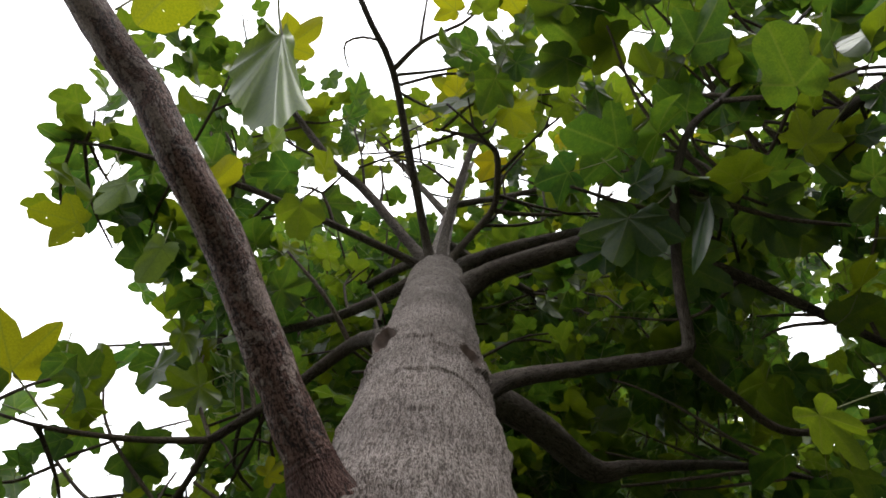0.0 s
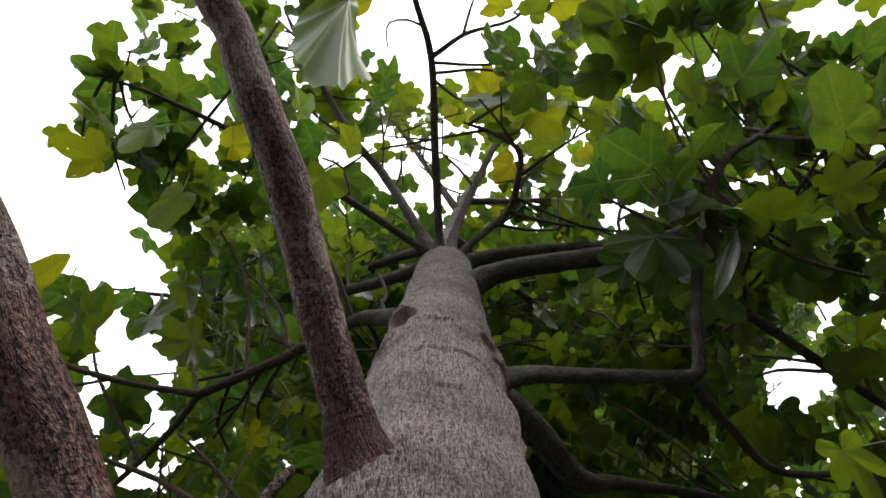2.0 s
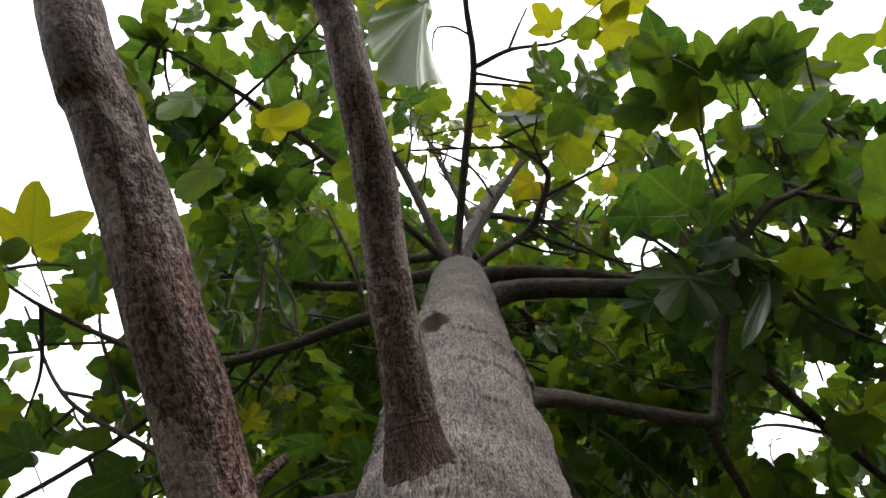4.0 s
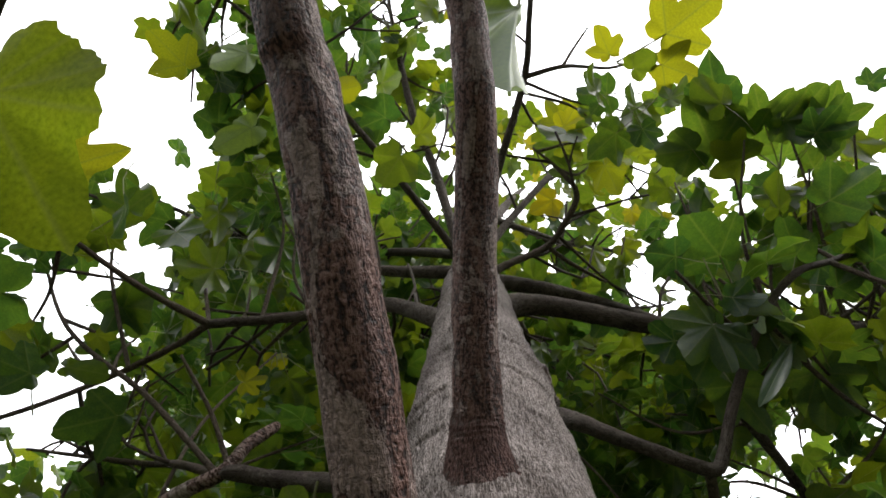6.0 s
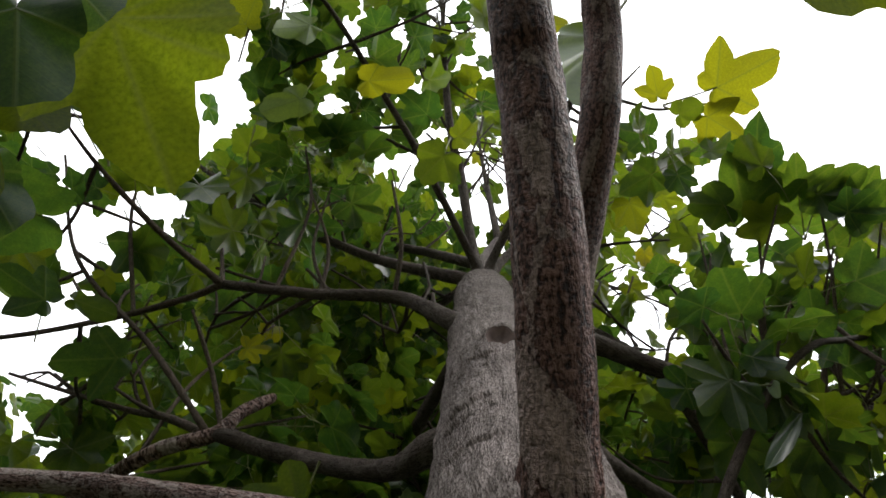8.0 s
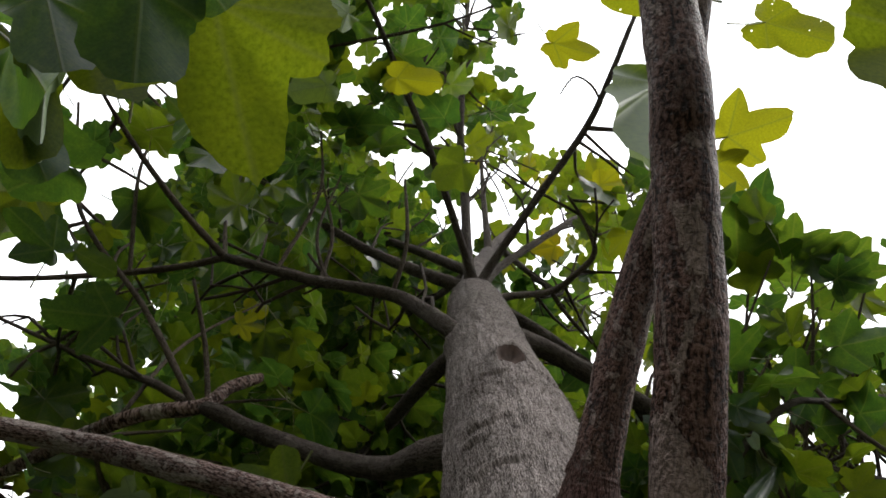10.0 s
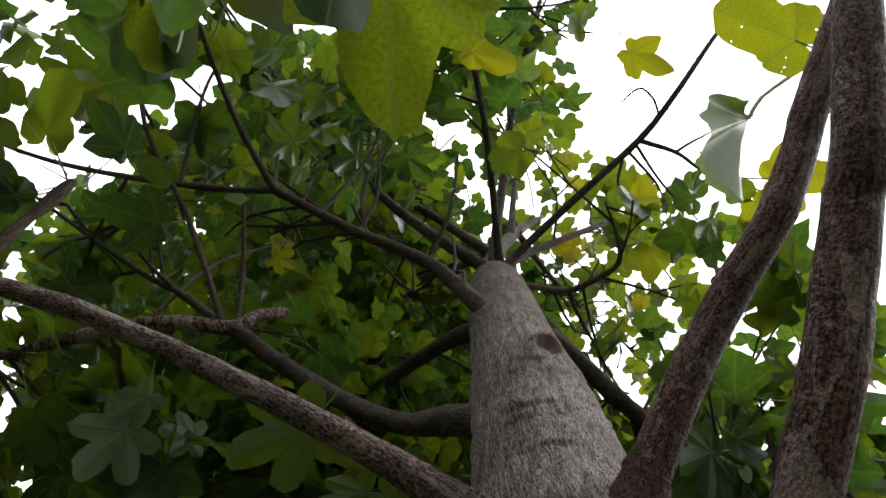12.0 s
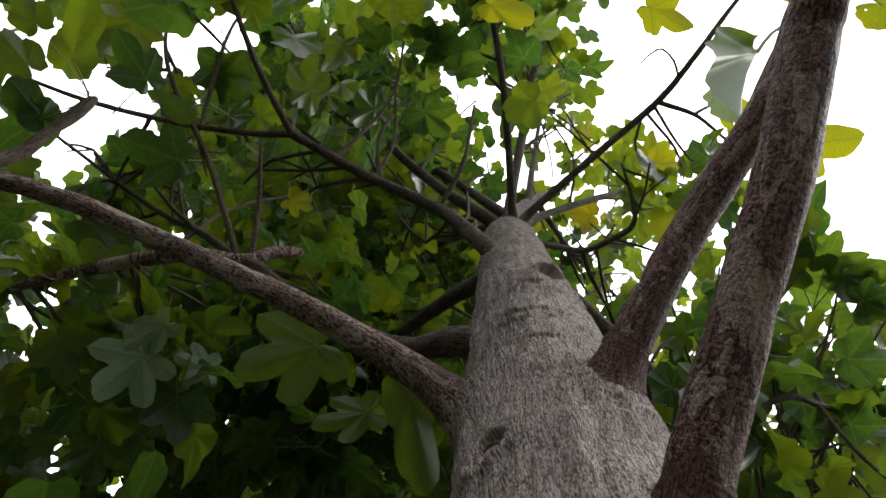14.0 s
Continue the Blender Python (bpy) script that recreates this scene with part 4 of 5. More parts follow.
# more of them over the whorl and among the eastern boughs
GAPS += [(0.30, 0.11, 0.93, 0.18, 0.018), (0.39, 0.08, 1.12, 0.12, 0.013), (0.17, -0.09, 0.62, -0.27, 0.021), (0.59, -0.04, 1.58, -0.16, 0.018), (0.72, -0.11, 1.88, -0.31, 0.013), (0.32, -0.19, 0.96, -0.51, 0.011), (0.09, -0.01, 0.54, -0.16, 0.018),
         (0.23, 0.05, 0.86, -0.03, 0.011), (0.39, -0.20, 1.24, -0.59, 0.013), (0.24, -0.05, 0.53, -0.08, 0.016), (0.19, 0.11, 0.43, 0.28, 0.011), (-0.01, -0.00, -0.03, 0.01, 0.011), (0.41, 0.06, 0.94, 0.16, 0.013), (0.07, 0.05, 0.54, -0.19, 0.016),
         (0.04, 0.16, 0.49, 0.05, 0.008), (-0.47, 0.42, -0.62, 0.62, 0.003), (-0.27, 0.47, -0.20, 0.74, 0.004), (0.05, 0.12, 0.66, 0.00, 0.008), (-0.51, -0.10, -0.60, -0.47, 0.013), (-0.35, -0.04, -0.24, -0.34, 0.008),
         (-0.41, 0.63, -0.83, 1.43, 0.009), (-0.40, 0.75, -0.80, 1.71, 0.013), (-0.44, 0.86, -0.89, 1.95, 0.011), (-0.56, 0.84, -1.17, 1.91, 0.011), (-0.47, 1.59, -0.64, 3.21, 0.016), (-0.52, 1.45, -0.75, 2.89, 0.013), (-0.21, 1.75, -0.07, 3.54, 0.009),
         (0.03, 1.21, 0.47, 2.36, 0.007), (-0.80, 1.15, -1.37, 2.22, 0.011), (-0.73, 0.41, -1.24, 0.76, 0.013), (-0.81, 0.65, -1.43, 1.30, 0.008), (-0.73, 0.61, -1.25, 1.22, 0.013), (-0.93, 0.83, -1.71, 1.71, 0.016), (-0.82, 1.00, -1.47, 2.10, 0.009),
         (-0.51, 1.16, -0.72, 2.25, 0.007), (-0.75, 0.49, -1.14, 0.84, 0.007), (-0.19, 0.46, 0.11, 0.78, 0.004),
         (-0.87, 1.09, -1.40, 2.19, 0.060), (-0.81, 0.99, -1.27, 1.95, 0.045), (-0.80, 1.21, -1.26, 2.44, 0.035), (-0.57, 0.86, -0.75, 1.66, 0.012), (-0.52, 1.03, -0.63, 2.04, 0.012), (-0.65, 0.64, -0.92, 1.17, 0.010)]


# how far the crown reaches out from over the viewer, as a slope, every 15 degrees from east: its open side faces south-west
REACH = [9, 9, 9, 9, 9, 9, 9, 9, 0.62, 0.47, 0.44, 0.44, 0.48, 0.45, 0.45, 0.40, 0.15, 0.12, 0.11, 0.14, 0.28, 0.52, 0.8, 9]


OPEN = ("whorl_front", "whorl_front_fork", "left_mid_a", "left_mid_b", "left_low_outer", "left_low_a", "left_low_b", "low_c", "low_c_stub", "low_b")


def in_reach(p, slack=0.0):
    rise = p.z - 1.42
    x, y = p.x + 0.17, p.y - 0.09
    a = math.degrees(math.atan2(y, x)) % 360 / 15
    k = int(a) % 24
    limit = REACH[k] + (REACH[(k + 1) % 24] - REACH[k]) * (a - int(a))
    return math.hypot(x, y) / rise < limit - 0.02 + slack


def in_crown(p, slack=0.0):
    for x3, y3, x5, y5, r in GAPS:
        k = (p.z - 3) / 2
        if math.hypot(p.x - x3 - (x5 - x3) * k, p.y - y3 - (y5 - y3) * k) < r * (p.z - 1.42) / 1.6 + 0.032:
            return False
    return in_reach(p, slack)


# boughs with young yellow-green leaves; their sunlit look is put into the colour too
FRESH_TOPS = ("crown_c", "crown_e", "whorl_right", "whorl_elbow", "whorl_front", "whorl_front_fork")


def nearest(path, p):
    inner = path[len(path) // 3:]
    return Vector(min(inner, key=lambda q: (Vector(q[:3]) - p).length)[:3])


FULLER = {"whorl_left": 1.35, "whorl_thick": 1.3, "right_thick": 0.5, "right_elbow": 0.8, "left_mid": 1.4, "left_mid_a": 1.4}
for key, clusters in CLUSTERS.items():
    parent, path = BOUGHS[key]
    blades, stalks = [], []
    for (x, y, z, spread, count) in clusters:
        centre = Vector((x, y, z))
        root = nearest(path, centre)
        gap = (centre - root).length
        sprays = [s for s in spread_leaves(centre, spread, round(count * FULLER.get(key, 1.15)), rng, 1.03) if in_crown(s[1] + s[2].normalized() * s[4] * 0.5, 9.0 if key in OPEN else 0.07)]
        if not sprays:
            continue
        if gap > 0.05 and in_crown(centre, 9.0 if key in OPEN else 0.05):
            mid = root.lerp(centre, 0.5) + Vector((rng.uniform(-1, 1), rng.uniform(-1, 1), rng.uniform(-1.2, 0.4))) * 0.10 * gap
            stem_object("twig", smooth_path([(*root, 0.0062), (*mid, 0.0048), (*centre, 0.0032)], 0.03), 8, TWIG, parent, "", rough(0.15, 60))
        single = z < 3.8 or key in ("left_mid", "left_mid_b", "left_low_a")
        for start, base, tip, normal, size in sprays:
            kind = rng.choice((0, 0, 1, 1, 2, 3, 3, 3, 4, 5, 5))
            if single and leaf_count < 295:
                hang_leaf(kind, base, tip, normal, size, parent)
                leaf_count += 1
            else:
                m = blade_pose(base, tip, normal, size)
                blades.append((COARSE[kind], m))
                hub = m @ Vector((0, 0.12, 0))
                stalks.append((start, start.lerp(hub, 0.5) + Vector((0, 0, 0.02)), hub, 0.0014))
    if blades:
        ob = new("foliage", leaf_mesh("foliage", blades, YOUNG_SUNLIT if key in FRESH_TOPS else FOLIAGE, stalks, 3))
        ob.parent = parent
        tagged(ob, "mass of lobed green leaves on long stalks", kind="stuff")

for key, masses in MASSES.items():
    parent, path = BOUGHS[key]
    blades, stalks, thin = [], [], []
    thick = {"back": 1.0, "crown_b": 0.85, "crown_d": 0.85, "crown_a": 0.55}.get(key, 0.5)
    for (x, y, z, a, b, c, count) in masses:
        k = 0
        while k < count * thick * 1.4:
            q = Vector((rng.uniform(-1, 1), rng.uniform(-1, 1), rng.uniform(-1, 1)))
            if q.length > 1:
                continue
            centre = Vector((x + q.x * a, y + q.y * b, z + q.z * c))
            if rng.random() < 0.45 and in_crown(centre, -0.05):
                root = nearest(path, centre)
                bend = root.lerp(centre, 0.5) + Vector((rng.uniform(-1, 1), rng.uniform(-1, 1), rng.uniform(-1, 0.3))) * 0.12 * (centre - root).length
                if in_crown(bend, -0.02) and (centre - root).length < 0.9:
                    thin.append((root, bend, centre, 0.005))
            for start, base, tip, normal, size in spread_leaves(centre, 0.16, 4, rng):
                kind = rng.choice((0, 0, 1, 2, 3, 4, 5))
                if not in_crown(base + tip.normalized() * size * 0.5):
                    k += 0.7
                    continue
                m = blade_pose(base, tip, normal, size)
                blades.append((COARSE[kind], m))
                hub = m @ Vector((0, 0.12, 0))
                stalks.append((start, start.lerp(hub, 0.5), hub, 0.0014))
                k += 1
    ob = new("foliage", leaf_mesh("foliage", blades, YOUNG_SUNLIT if key in FRESH_TOPS else FOLIAGE, stalks, 3))
    ob.parent = parent
    tagged(ob, "dense green foliage high in the crown", kind="stuff")
    me = leaf_mesh("brushwood", [], FOLIAGE, thin, 5)
    me.materials[1] = TWIG
    ob = new("brushwood", me)
    ob.parent = parent
    tagged(ob, "thin dark twigs high in the crown", kind="stuff")

# bare side twigs along the boughs
for key in ("crown_a", "crown_b", "crown_c", "crown_d", "crown_e", "crown_f", "whorl_thick", "whorl_left", "whorl_right", "whorl_elbow", "right_upper", "right_thick", "left_mid", "left_low_b", "back"):
    parent, path = BOUGHS[key]
    thin = []
    for k in range(9):
        at = int(len(path) * (0.25 + 0.7 * k / 9))
        root = Vector(path[at][:3])
        run = (Vector(path[min(at + 2, len(path) - 1)][:3]) - Vector(path[at - 2][:3])).normalized()
        way = (run + Vector((rng.gauss(0, 0.7), rng.gauss(0, 0.7), rng.uniform(-0.1, 0.9)))).normalized()
        long = rng.uniform(0.18, 0.5)
        bend = root + way * long * 0.5 + Vector((rng.gauss(0, 1), rng.gauss(0, 1), rng.gauss(0, 1))) * 0.06 * long
        end = bend + (way + Vector((rng.gauss(0, 0.35), rng.gauss(0, 0.35), 0.25))).normalized() * long * 0.5
        if in_reach(end, -0.03) and in_reach(bend, -0.03):
            thin.append((root, bend, end, 0.0048))
            fork = bend + (way + Vector((rng.gauss(0, 0.9), rng.gauss(0, 0.9), 0.2))).normalized() * long * 0.4
            if in_reach(fork, -0.03):
                thin.append((bend, bend.lerp(fork, 0.5) + Vector((0, 0, 0.02)), fork, 0.0034))
    if thin:
        me = leaf_mesh("brushwood", [], FOLIAGE, thin, 6)
        me.materials[1] = TWIG
        ob = new("brushwood", me)
        ob.parent = parent
        tagged(ob, "thin dark side twigs of a bough", kind="stuff")

# a ring of leaves, mostly out of view, added to block light from the far sides
parent, path = BOUGHS["back"]
blades, stalks = [], []
for k in range(9500):
    a = radians(rng.uniform(-42, 160))
    z = rng.uniform(1.5, 4.6)
    far = rng.uniform(1.7, 2.6) + 0.35 * max(0.0, 2.6 - z) + (rng.uniform(0.3, 1.0) if z > 3.3 else 0.0)
    base = Vector((-0.1 + far * math.cos(a), 0.3 + far * math.sin(a), z))
    tip = Vector((rng.gauss(0, 0.5), rng.gauss(0, 0.5), rng.uniform(-1.2, -0.2)))
    m = blade_pose(base, tip, Vector((math.cos(a) + rng.gauss(0, 0.5), math.sin(a) + rng.gauss(0, 0.5), 0.8)), rng.uniform(0.12, 0.19))
    blades.append((SPARE[rng.choice((0, 1, 2, 3, 5))], m))
# and a leaf layer high above, added to shade the crown's dense side
for k in range(4200):
    base = Vector((rng.uniform(-1.9, 3.4), rng.uniform(0.55, 4.0), rng.uniform(5.8, 7.6)))
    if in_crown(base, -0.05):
        tip = Vector((rng.gauss(0, 0.7), rng.gauss(0, 0.7), rng.uniform(-0.8, 0.1)))
        blades.append((SPARE[rng.choice((0, 1, 2, 3, 5))], blade_pose(base, tip, Vector((rng.gauss(0, 0.4), rng.gauss(0, 0.4), 1)), rng.uniform(0.12, 0.18))))
ob = new("foliage", leaf_mesh("foliage", blades, FOLIAGE))
ob.parent = parent
tagged(ob, "added ring and top layer of leaves that shade the crown", kind="stuff")



# ---- single leaves that hang near the viewer ----
def placed_leaf(key, shape, hub, tip, side, label, wide=1.0, stalk=None, mat=LEAF):
    """A leaf from the places of its stalk's end, its tip and one side; its stalk leads to a place given."""
    hub, tip = Vector(hub), Vector(tip)
    size = (tip - hub).length / 0.88
    way = (tip - hub).normalized()
    normal = Vector(side)
    m = blade_pose(hub - way * 0.12 * size, way, normal, size) @ Matrix.Diagonal((wide, 1, 1, 1))
    stalks = []
    if stalk:
        end = m.inverted() @ Vector(stalk)
        stalks = [(end, end.lerp(Vector((0, 0.12, 0)), 0.5) + Vector((0, 0, 0.04)), Vector((0, 0.12, 0)), 0.013)]
    ob = new("leaf", leaf_mesh("leaf", [(shape, Matrix.Identity(4))], mat, stalks))
    ob.parent = BOUGHS[key][0]
    ob.matrix_world = m
    return tagged(ob, label)


BROAD = leaf_shape([(0, 0.88, 0.30), (56, 0.62, 0.23), (-56, 0.58, 0.23)], 0.42, 56, 0.10, 0.0, 5)
TRIPLE = leaf_shape([(0, 0.88, 0.25), (60, 0.66, 0.18), (-56, 0.60, 0.18)], 0.30, 60, 0.07, 0.10, 6)
PALM = leaf_shape([(0, 0.88, 0.22), (42, 0.64, 0.13), (64, 0.58, 0.17), (-50, 0.58, 0.17), (96, 0.46, 0.22), (-98, 0.42, 0.22)], 0.26, 96, 0.012, 0.05, 7)
DROOP = leaf_shape([(0, 0.88, 0.24), (36, 0.72, 0.17), (-34, 0.66, 0.17), (66, 0.54, 0.14), (-62, 0.50, 0.14)], 0.20, 96, 0.10, 0.14, 8, 0.34)
FANNED = leaf_shape([(0, 0.82, 0.19), (52, 0.88, 0.17), (-54, 0.84, 0.17)], 0.34, 60, 0.08, 0.08, 14)
BLUNT = leaf_shape([(0, 0.88, 0.36), (66, 0.42, 0.24), (-66, 0.40, 0.24)], 0.36, 48, 0.16, 0.03, 9)
OVATE = leaf_shape([(0, 0.88, 0.30)], 0.25, 48, 0.22, 0.06, 10)
LOBED = leaf_shape([(0, 0.88, 0.21), (52, 0.78, 0.18), (-54, 0.76, 0.18), (106, 0.56, 0.14), (-108, 0.52, 0.14)], 0.32, 60, 0.09, 0.10, 12)

placed_leaf("low_a", DROOP, (-0.247, -0.199, 2.545), (-0.211, -0.032, 2.305), (-0.42, 0.12, 1.03), "pale underside of a drooping folded leaf", 0.40, (-0.267, -0.321, 2.62), PALE)
placed_leaf("low_b", BLUNT, (-0.638, 0.241, 1.98), (-0.569, 0.292, 1.94), (-0.39, 0.16, 0.85), "dark green blunt leaf", 1.05, (-0.75, 0.233, 2.1), DARK)
placed_leaf("low_b", TRIPLE, (-0.769, 0.355, 2.2), (-0.63, 0.365, 2.15), (-0.39, 0.34, 0.84), "yellow-green lobed leaf", 0.9, (-0.87, 0.381, 2.26), RIPE)
placed_leaf("low_c", BLUNT, (-0.791, 0.428, 2.2), (-0.675, 0.398, 2.1), (-0.30, 0.11, 0.81), "dark green leaf with a pale turned edge", 0.9, (-0.886, 0.456, 2.25), DARK)
placed_leaf("low_a", BLUNT, (-0.337, -0.255, 2.41), (-0.436, -0.196, 2.47), (-0.02, -0.40, 0.90), "yellowing leaf with insect holes", 0.8, (-0.30, -0.25, 2.32), EATEN)
placed_leaf("left_low_outer", LOBED, (-0.248, 1.172, 2.764), (-0.224, 1.274, 2.68), (0.05, 0.54, 0.84), "five-lobed leaf with a dull grey-green underside", 1.0, (-0.307, 1.162, 2.9), DULL)
placed_leaf("left_low_outer", LOBED, (-0.289, 1.109, 2.8), (-0.281, 1.201, 2.76), (0.33, 0.50, 0.86), "lobed leaf with a dull grey-green underside", 0.7, (-0.343, 1.108, 2.9), DULL)
placed_leaf("left_low_outer", LOBED, (-0.147, 1.102, 2.86), (-0.22, 1.135, 2.8), (0.41, 0.78, 0.87), "dull lobed leaf in shade", 0.75, (-0.239, 1.054, 2.95), DULL)
placed_leaf("left_low_outer", LOBED, (-0.14, 0.7, 2.5), (-0.174, 0.831, 2.42), (0.25, 0.90, 0.92), "lobed yellow-green leaf", 0.8, (-0.157, 0.643, 2.55), FRESH)
placed_leaf("left_low_outer", LOBED, (0.012, 0.677, 2.5), (-0.021, 0.769, 2.45), (0.67, 0.93, 0.91), "yellow-green leaf seen nearly edge-on", 0.6, (0.045, 0.643, 2.55), FRESH)
placed_leaf("left_low_outer", BLUNT, (-0.008, 0.571, 2.42), (0.141, 0.607, 2.36), (0.58, 0.57, 0.92), "narrow hanging yellow-green leaf", 0.55, (-0.025, 0.581, 2.5), FRESH)
placed_leaf("low_c", BLUNT, (-0.069, 1.022, 2.3), (-0.134, 0.936, 2.31), (0.51, 0.81, 0.76), "dark green pointed leaf", 0.62, (-0.012, 1.115, 2.35), DARK)
placed_leaf("low_c", BROAD, (-0.108, 1.124, 2.22), (-0.195, 1.025, 2.2), (0.28, 0.89, 0.70), "dark green leaf near the viewer", 1.1, (-0.066, 1.251, 2.3), DARK)
placed_leaf("low_c_stub", BROAD, (-0.883, 0.889, 2.56), (-0.948, 0.888, 2.55), (-0.26, 0.44, 0.83), "yellow-green leaf on a long stalk", 0.9, (-0.701, 0.821, 2.47), FRESH)
placed_leaf("low_c_stub", BROAD, (-0.819, 0.931, 2.54), (-0.879, 0.925, 2.5), (-0.22, 0.57, 0.82), "yellow-green leaf on a long stalk", 0.9, (-0.692, 0.82, 2.46), FRESH)
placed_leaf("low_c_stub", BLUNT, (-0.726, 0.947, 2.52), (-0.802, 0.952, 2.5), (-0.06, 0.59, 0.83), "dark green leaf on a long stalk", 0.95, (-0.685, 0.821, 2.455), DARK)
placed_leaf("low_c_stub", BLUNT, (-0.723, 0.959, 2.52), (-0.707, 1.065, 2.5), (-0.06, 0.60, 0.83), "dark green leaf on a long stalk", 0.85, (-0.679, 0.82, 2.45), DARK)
placed_leaf("low_c_stub", BLUNT, (-0.814, 0.883, 2.6), (-0.887, 0.777, 2.58), (-0.01, 0.53, 0.85), "green leaf folded along its rib", 0.65, (-0.694, 0.82, 2.46), FRESH)
placed_leaf("left_mid_b", TRIPLE, (-0.621, 0.949, 2.95), (-0.728, 1.044, 2.93), (-0.05, 0.50, 0.91), "broad dark green lobed leaf", 0.95, (-0.591, 0.9, 3.05), DARK)
placed_leaf("left_mid_b", OVATE, (-0.794, 0.93, 3.0), (-0.686, 0.885, 2.98), (-0.14, 0.47, 0.90), "pointed green leaf", 0.75, (-0.819, 0.944, 3.05), LEAF)
placed_leaf("left_low_outer", LOBED, (-0.418, 0.796, 3.1), (-0.365, 0.756, 3.1), (0.07, 0.40, 0.95), "small bright yellow leaf", 0.8, (-0.473, 0.807, 3.2), YELLOWING)
placed_leaf("left_mid_b", BLUNT, (-0.809, 0.443, 2.24), (-0.671, 0.509, 2.18), (-0.19, 0.34, 0.89), "yellow-green leaf with a pale folded side", 0.62, (-0.939, 0.436, 2.38), RIPE)
placed_leaf("left_mid_b", BLUNT, (-0.777, 0.418, 2.24), (-0.676, 0.501, 2.19), (-1.26, 0.72, 0.90), "pale underside of a folded leaf", 0.34, (-0.91, 0.419, 2.38), PALE)
placed_leaf("left_mid", BLUNT, (-0.993, 0.698, 3.3), (-0.881, 0.498, 3.25), (-0.07, 0.62, 0.94), "yellow-green leaf on a thin stalk", 0.5, (-0.991, 0.768, 3.4), FRESH)
placed_leaf("right_elbow", LOBED, (0.373, 0.216, 2.075), (0.41, 0.257, 2.05), (0.78, 0.01, 0.82), "folded green leaf on a long stalk", 0.6, (0.519, 0.231, 2.2), FRESH)
placed_leaf("right_elbow", LOBED, (0.659, 0.07, 2.86), (0.753, 0.109, 2.81), (0.47, 0.16, 0.91), "green five-lobed leaf", 1.0, (0.647, 0.027, 2.95), MIDDLE)
placed_leaf("right_elbow", TRIPLE, (0.687, 0.077, 2.86), (0.714, 0.17, 2.81), (0.53, 0.14, 0.88), "three-lobed green leaf", 1.0, (0.663, 0.034, 2.9), MIDDLE)
placed_leaf("right_elbow", LOBED, (0.356, 0.085, 2.72), (0.316, 0.176, 2.66), (0.38, 0.16, 0.94), "green lobed leaf", 1.0, (0.426, 0.015, 2.8), MIDDLE)
placed_leaf("right_elbow", TRIPLE, (0.647, -0.115, 2.95), (0.654, -0.167, 2.9), (0.64, 0.03, 0.90), "dark green lobed leaf", 1.1, (0.602, -0.089, 3.0), DARK)
placed_leaf("right_elbow", TRIPLE, (0.386, -0.05, 2.95), (0.247, -0.091, 2.9), (0.40, 0.06, 0.95), "dark green lobed leaf", 1.0, (0.482, 0.015, 2.95), DARK)
placed_leaf("right_elbow", OVATE, (0.503, 0.042, 2.72), (0.425, 0.164, 2.55), (0.92, 0.22, 0.91), "hanging grey-green leaf", 0.22, (0.484, 0.035, 2.8), DARK)
placed_leaf("right_elbow", BLUNT, (0.559, -0.145, 2.55), (0.505, -0.24, 2.55), (0.70, -0.02, 0.86), "light green leaf with turned edges", 0.9, (0.638, -0.135, 2.6), MIDDLE)
placed_leaf("whorl_left", BROAD, (-0.354, 0.113, 3.2), (-0.36, 0.203, 3.18), (-0.05, 0.06, 0.99), "yellow-green heart-shaped leaf", 1.15, (-0.383, 0.057, 3.5), FRESH)
placed_leaf("whorl_left", TRIPLE, (-1.006, 0.189, 3.35), (-1.112, 0.147, 3.3), (-0.33, 0.08, 0.90), "yellowing lobed leaf eaten into holes", 1.0, (-0.946, -0.008, 3.5), EATEN)
placed_leaf("whorl_left", TRIPLE, (-0.867, 0.076, 3.35), (-0.908, 0.16, 3.25), (-0.08, 0.33, 0.92), "pale underside of a folded leaf", 0.6, (-0.963, -0.004, 3.5), PALE)
placed_leaf("whorl_left", BLUNT, (-0.751, 0.245, 3.3), (-0.798, 0.339, 3.25), (-0.04, 0.22, 0.93), "pale underside of a leaf", 0.8, (-0.803, 0.196, 3.5), PALE)
placed_leaf("whorl_left", BLUNT, (-0.657, 0.086, 3.4), (-0.557, -0.003, 3.38), (-0.18, 0.14, 0.96), "bright yellow-green leaf", 0.7, (-0.651, 0.176, 3.5), YELLOWING)
placed_leaf("left_low_outer", BLUNT, (-0.466, 0.993, 3.77), (-0.401, 0.934, 3.74), (0.05, 0.49, 0.91), "small yellow leaf", 0.8, (-0.496, 1.034, 3.8), YELLOWING)
placed_leaf("crown_c", TRIPLE, (-0.441, -0.321, 3.45), (-0.326, -0.389, 3.42), (0.19, -0.16, 0.96), "small yellow-green leaf", 0.8, (-0.522, -0.356, 3.6), YELLOWING)
placed_leaf("left_low_a", TRIPLE, (-0.759, 0.838, 2.750), (-0.867, 0.834, 2.720), (-0.18, 0.58, 0.83), "dark green lobed leaf", 0.85, (-0.775, 1.014, 2.9), DARK)
placed_leaf("low_b", BLUNT, (-0.721, 0.323, 2.05), (-0.636, 0.346, 2.0), (-0.43, 0.35, 0.81), "dark green blunt leaf", 0.8, (-0.782, 0.322, 2.1), DARK)
placed_leaf("low_b", BLUNT, (-0.641, 0.203, 2.02), (-0.584, 0.207, 2.0), (-0.37, 0.20, 0.87), "dark green blunt leaf", 1.1, (-0.727, 0.21, 2.1), DARK)
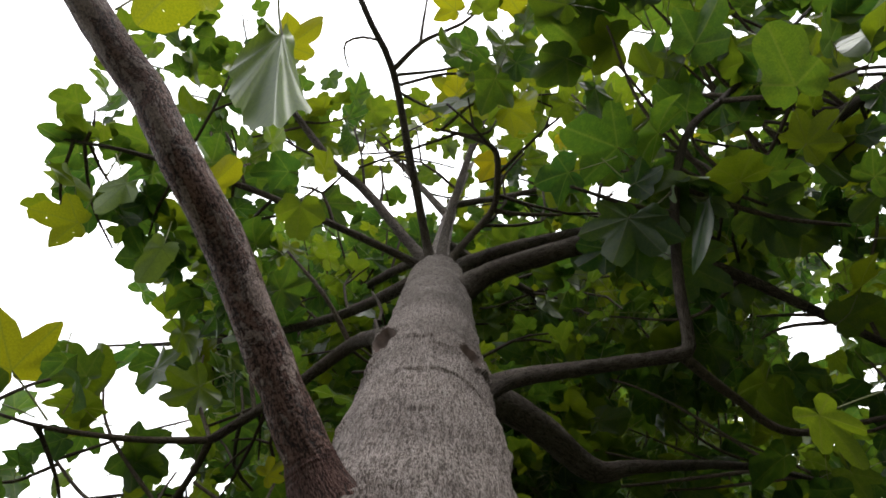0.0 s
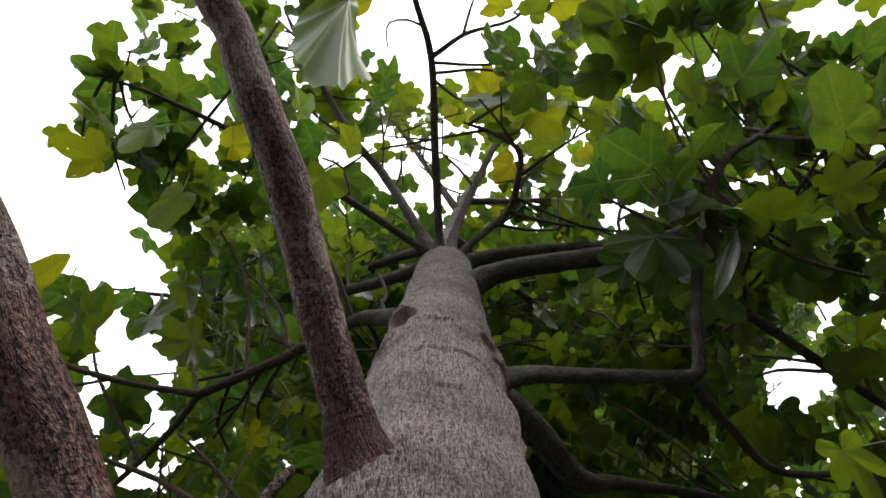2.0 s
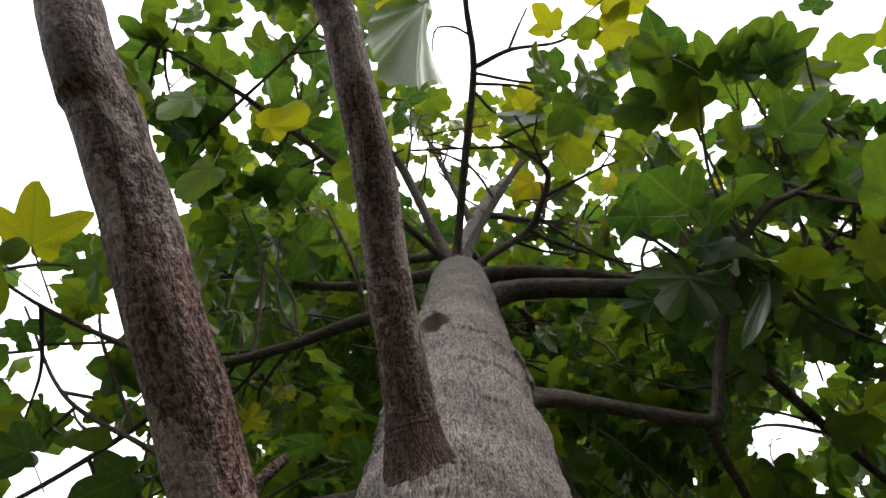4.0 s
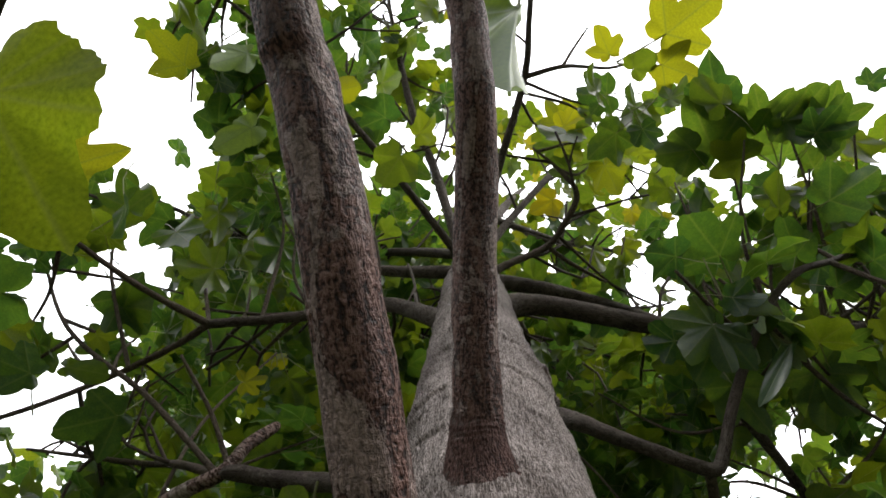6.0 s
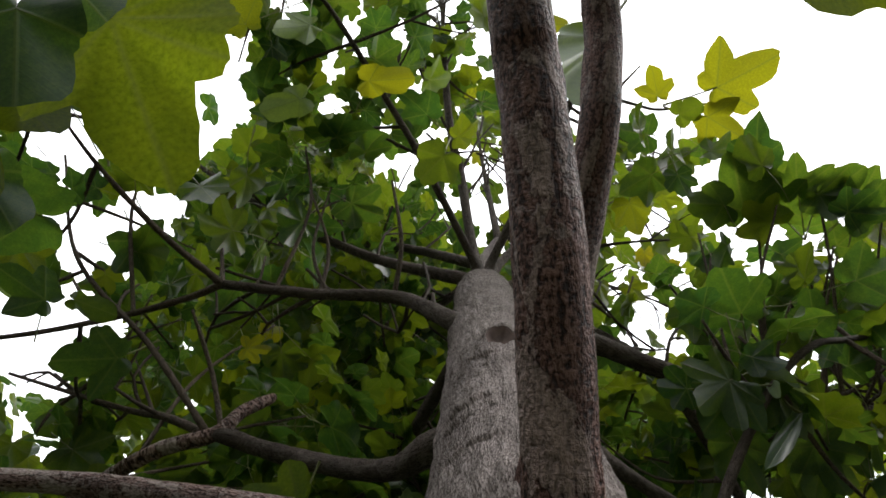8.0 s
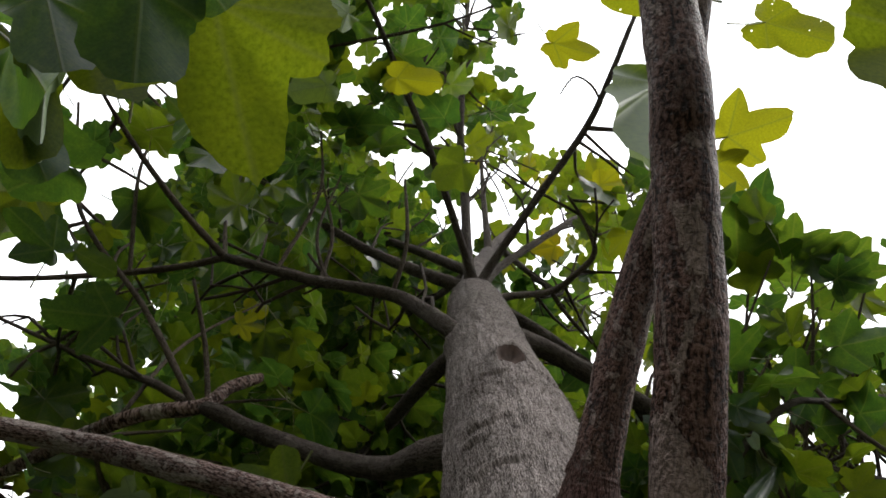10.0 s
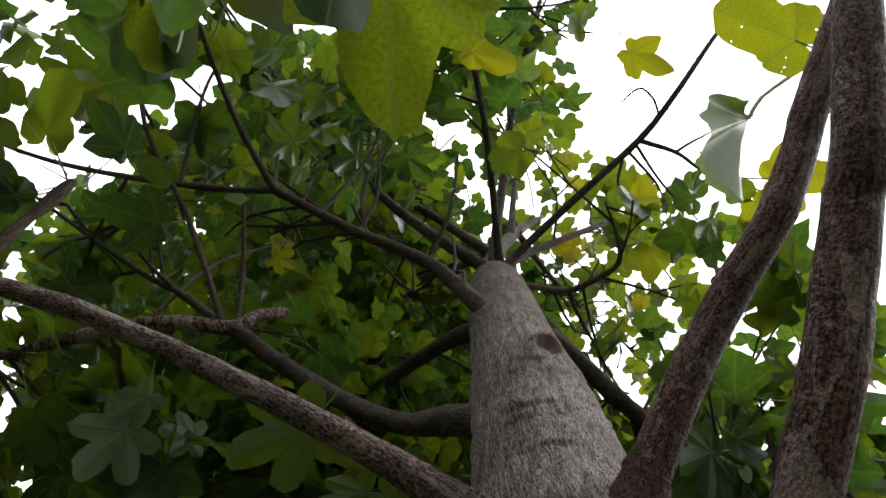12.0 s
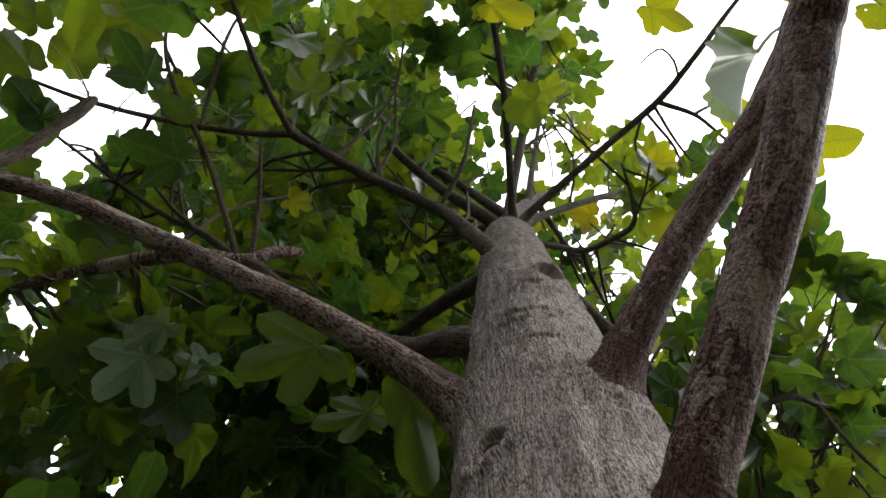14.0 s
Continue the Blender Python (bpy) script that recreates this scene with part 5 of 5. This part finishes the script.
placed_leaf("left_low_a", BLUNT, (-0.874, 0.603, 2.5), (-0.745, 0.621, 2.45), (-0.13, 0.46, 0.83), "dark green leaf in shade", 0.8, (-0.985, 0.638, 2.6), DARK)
placed_leaf("low_b", PALM, (-0.64, 0.218, 2.10), (-0.475, 0.288, 2.03), (-0.25, 0.10, 0.92), "broad yellow-green leaf lit from above", 1.0, (-0.76, 0.12, 2.2), RIPE)
placed_leaf("right_thick", FANNED, (0.486, -0.472, 3.450), (0.403, -0.556, 3.460), (0.420, -0.478, 0.906), "green leaf with blunt spreading lobes", 1.05, (0.588, -0.374, 3.420), MIDDLE)
placed_leaf("right_thick", OVATE, (0.547, -0.479, 3.440), (0.583, -0.649, 3.450), (0.216, -0.194, 0.883), "green oval leaf", 0.75, (0.588, -0.374, 3.420), MIDDLE)
placed_leaf("right_thick", TRIPLE, (0.413, -0.333, 3.460), (0.266, -0.439, 3.470), (0.379, -0.076, 0.933), "three-lobed green leaf", 1.00, (0.482, -0.304, 3.450), MIDDLE)
placed_leaf("right_thick", FANNED, (0.654, -0.551, 3.470), (0.605, -0.680, 3.450), (0.586, -0.309, 0.869), "green leaf with a shaded foot", 0.95, (0.703, -0.446, 3.440), MIDDLE)
placed_leaf("right_thick", BROAD, (0.352, -0.307, 3.450), (0.255, -0.232, 3.420), (0.270, 0.023, 0.946), "green blunt leaf", 0.95, (0.452, -0.271, 3.440), MIDDLE)
placed_leaf("right_thick", LOBED, (0.495, -0.396, 3.480), (0.366, -0.482, 3.480), (0.514, -0.344, 0.918), "green lobed leaf", 0.90, (0.588, -0.374, 3.420), MIDDLE)
placed_leaf("right_thick", TRIPLE, (0.687, -0.432, 3.460), (0.699, -0.555, 3.450), (0.515, -0.458, 0.872), "green lobed leaf", 0.90, (0.638, -0.375, 3.440), MIDDLE)
placed_leaf("whorl_front_fork", TRIPLE, (0.162, -0.627, 3.720), (0.242, -0.820, 3.700), (0.290, -0.336, 0.922), "yellow-green lobed leaf at the tip of a twig", 1.00, (0.073, -0.483, 3.760), YELLOWING)
placed_leaf("whorl_front_fork", TRIPLE, (0.198, -0.533, 3.700), (0.327, -0.549, 3.680), (0.220, -0.119, 0.938), "yellow-green lobed leaf at the tip of a twig", 1.10, (0.076, -0.481, 3.760), YELLOWING)
placed_leaf("whorl_front_fork", BLUNT, (0.125, -0.481, 3.700), (0.161, -0.554, 3.700), (0.172, -0.261, 0.950), "small yellow-green leaf", 1.20, (0.076, -0.481, 3.760), FRESH)
placed_leaf("whorl_front_fork", TRIPLE, (0.035, -0.492, 3.740), (-0.044, -0.554, 3.750), (0.109, -0.261, 0.959), "small yellow-green leaf", 1.00, (0.061, -0.469, 3.760), YELLOWING)
placed_leaf("left_mid_a", FANNED, (-1.053, 0.536, 3.100), (-1.082, 0.371, 3.100), (-0.360, 0.310, 0.863), "yellow-green leaf with three pointed lobes", 1.00, (-0.946, 0.648, 3.060), YELLOWING)
placed_leaf("left_mid_a", OVATE, (-1.117, 0.589, 3.060), (-1.022, 0.518, 3.040), (-0.365, 0.464, 0.845), "green leaf on a long stalk", 0.80, (-0.977, 0.641, 3.060), MIDDLE)
placed_leaf("left_mid_a", TRIPLE, (-0.867, 0.544, 3.100), (-0.927, 0.466, 3.120), (-0.382, 0.243, 0.892), "green leaf with blunt lobes", 1.00, (-0.907, 0.629, 3.060), MIDDLE)
placed_leaf("right_elbow", TRIPLE, (0.375, 0.083, 2.720), (0.369, 0.199, 2.680), (0.478, 0.221, 0.953), "dark green lobed leaf", 1.00, (0.465, 0.025, 2.780), DARK)
placed_leaf("right_elbow", BROAD, (0.530, -0.133, 2.950), (0.462, -0.192, 2.960), (0.607, -0.091, 0.947), "dark green leaf with a pale edge", 0.90, (0.523, -0.054, 2.880), DARK)
placed_leaf("right_thick", OVATE, (0.932, 0.035, 2.900), (0.870, 0.095, 2.880), (0.526, 0.049, 0.849), "green leaf in shade", 0.90, (1.017, 0.017, 2.950), MIDDLE)
placed_leaf("right_elbow", FANNED, (0.647, -0.261, 2.750), (0.574, -0.164, 2.720), (0.621, -0.036, 0.897), "light green leaf with a turned edge", 0.70, (0.740, -0.293, 2.800), MIDDLE)
placed_leaf("right_elbow", TRIPLE, (0.753, -0.255, 2.700), (0.685, -0.198, 2.650), (1.097, -0.046, 0.856), "light green leaf folded along its rib", 0.70, (0.855, -0.327, 2.800), DULL)
placed_leaf("low_b", BROAD, (-0.169, -0.240, 2.020), (-0.185, -0.139, 1.970), (0.313, -0.386, 0.848), "yellow-green leaf overhead", 1.20, (-0.168, -0.284, 2.050), RIPE)
placed_leaf("low_b", BLUNT, (-0.252, -0.244, 2.250), (-0.189, -0.265, 2.200), (0.417, -0.372, 0.854), "yellow-green leaf with holes", 0.70, (-0.296, -0.144, 2.100), EATEN)
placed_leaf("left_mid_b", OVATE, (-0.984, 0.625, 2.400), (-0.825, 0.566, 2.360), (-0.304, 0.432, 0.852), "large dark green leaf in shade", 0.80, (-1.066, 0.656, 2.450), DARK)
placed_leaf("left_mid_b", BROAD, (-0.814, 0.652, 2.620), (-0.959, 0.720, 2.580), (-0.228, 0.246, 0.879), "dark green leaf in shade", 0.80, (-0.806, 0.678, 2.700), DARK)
for k in range(9):
    a = 2.4 * k
    top = Vector((0.484 + 0.02 * math.cos(a), 0.028 + 0.02 * math.sin(a), 2.83))
    foot = top + Vector((0.035 * math.cos(a), 0.03 + 0.035 * math.sin(a), -rng.uniform(0.09, 0.15)))
    placed_leaf("right_elbow", OVATE, top, foot, (math.cos(a), math.sin(a), 0.5), "narrow withered leaf hanging limp", 0.26, (0.484, 0.028, 2.86), (DULL, DARK)[k % 2])
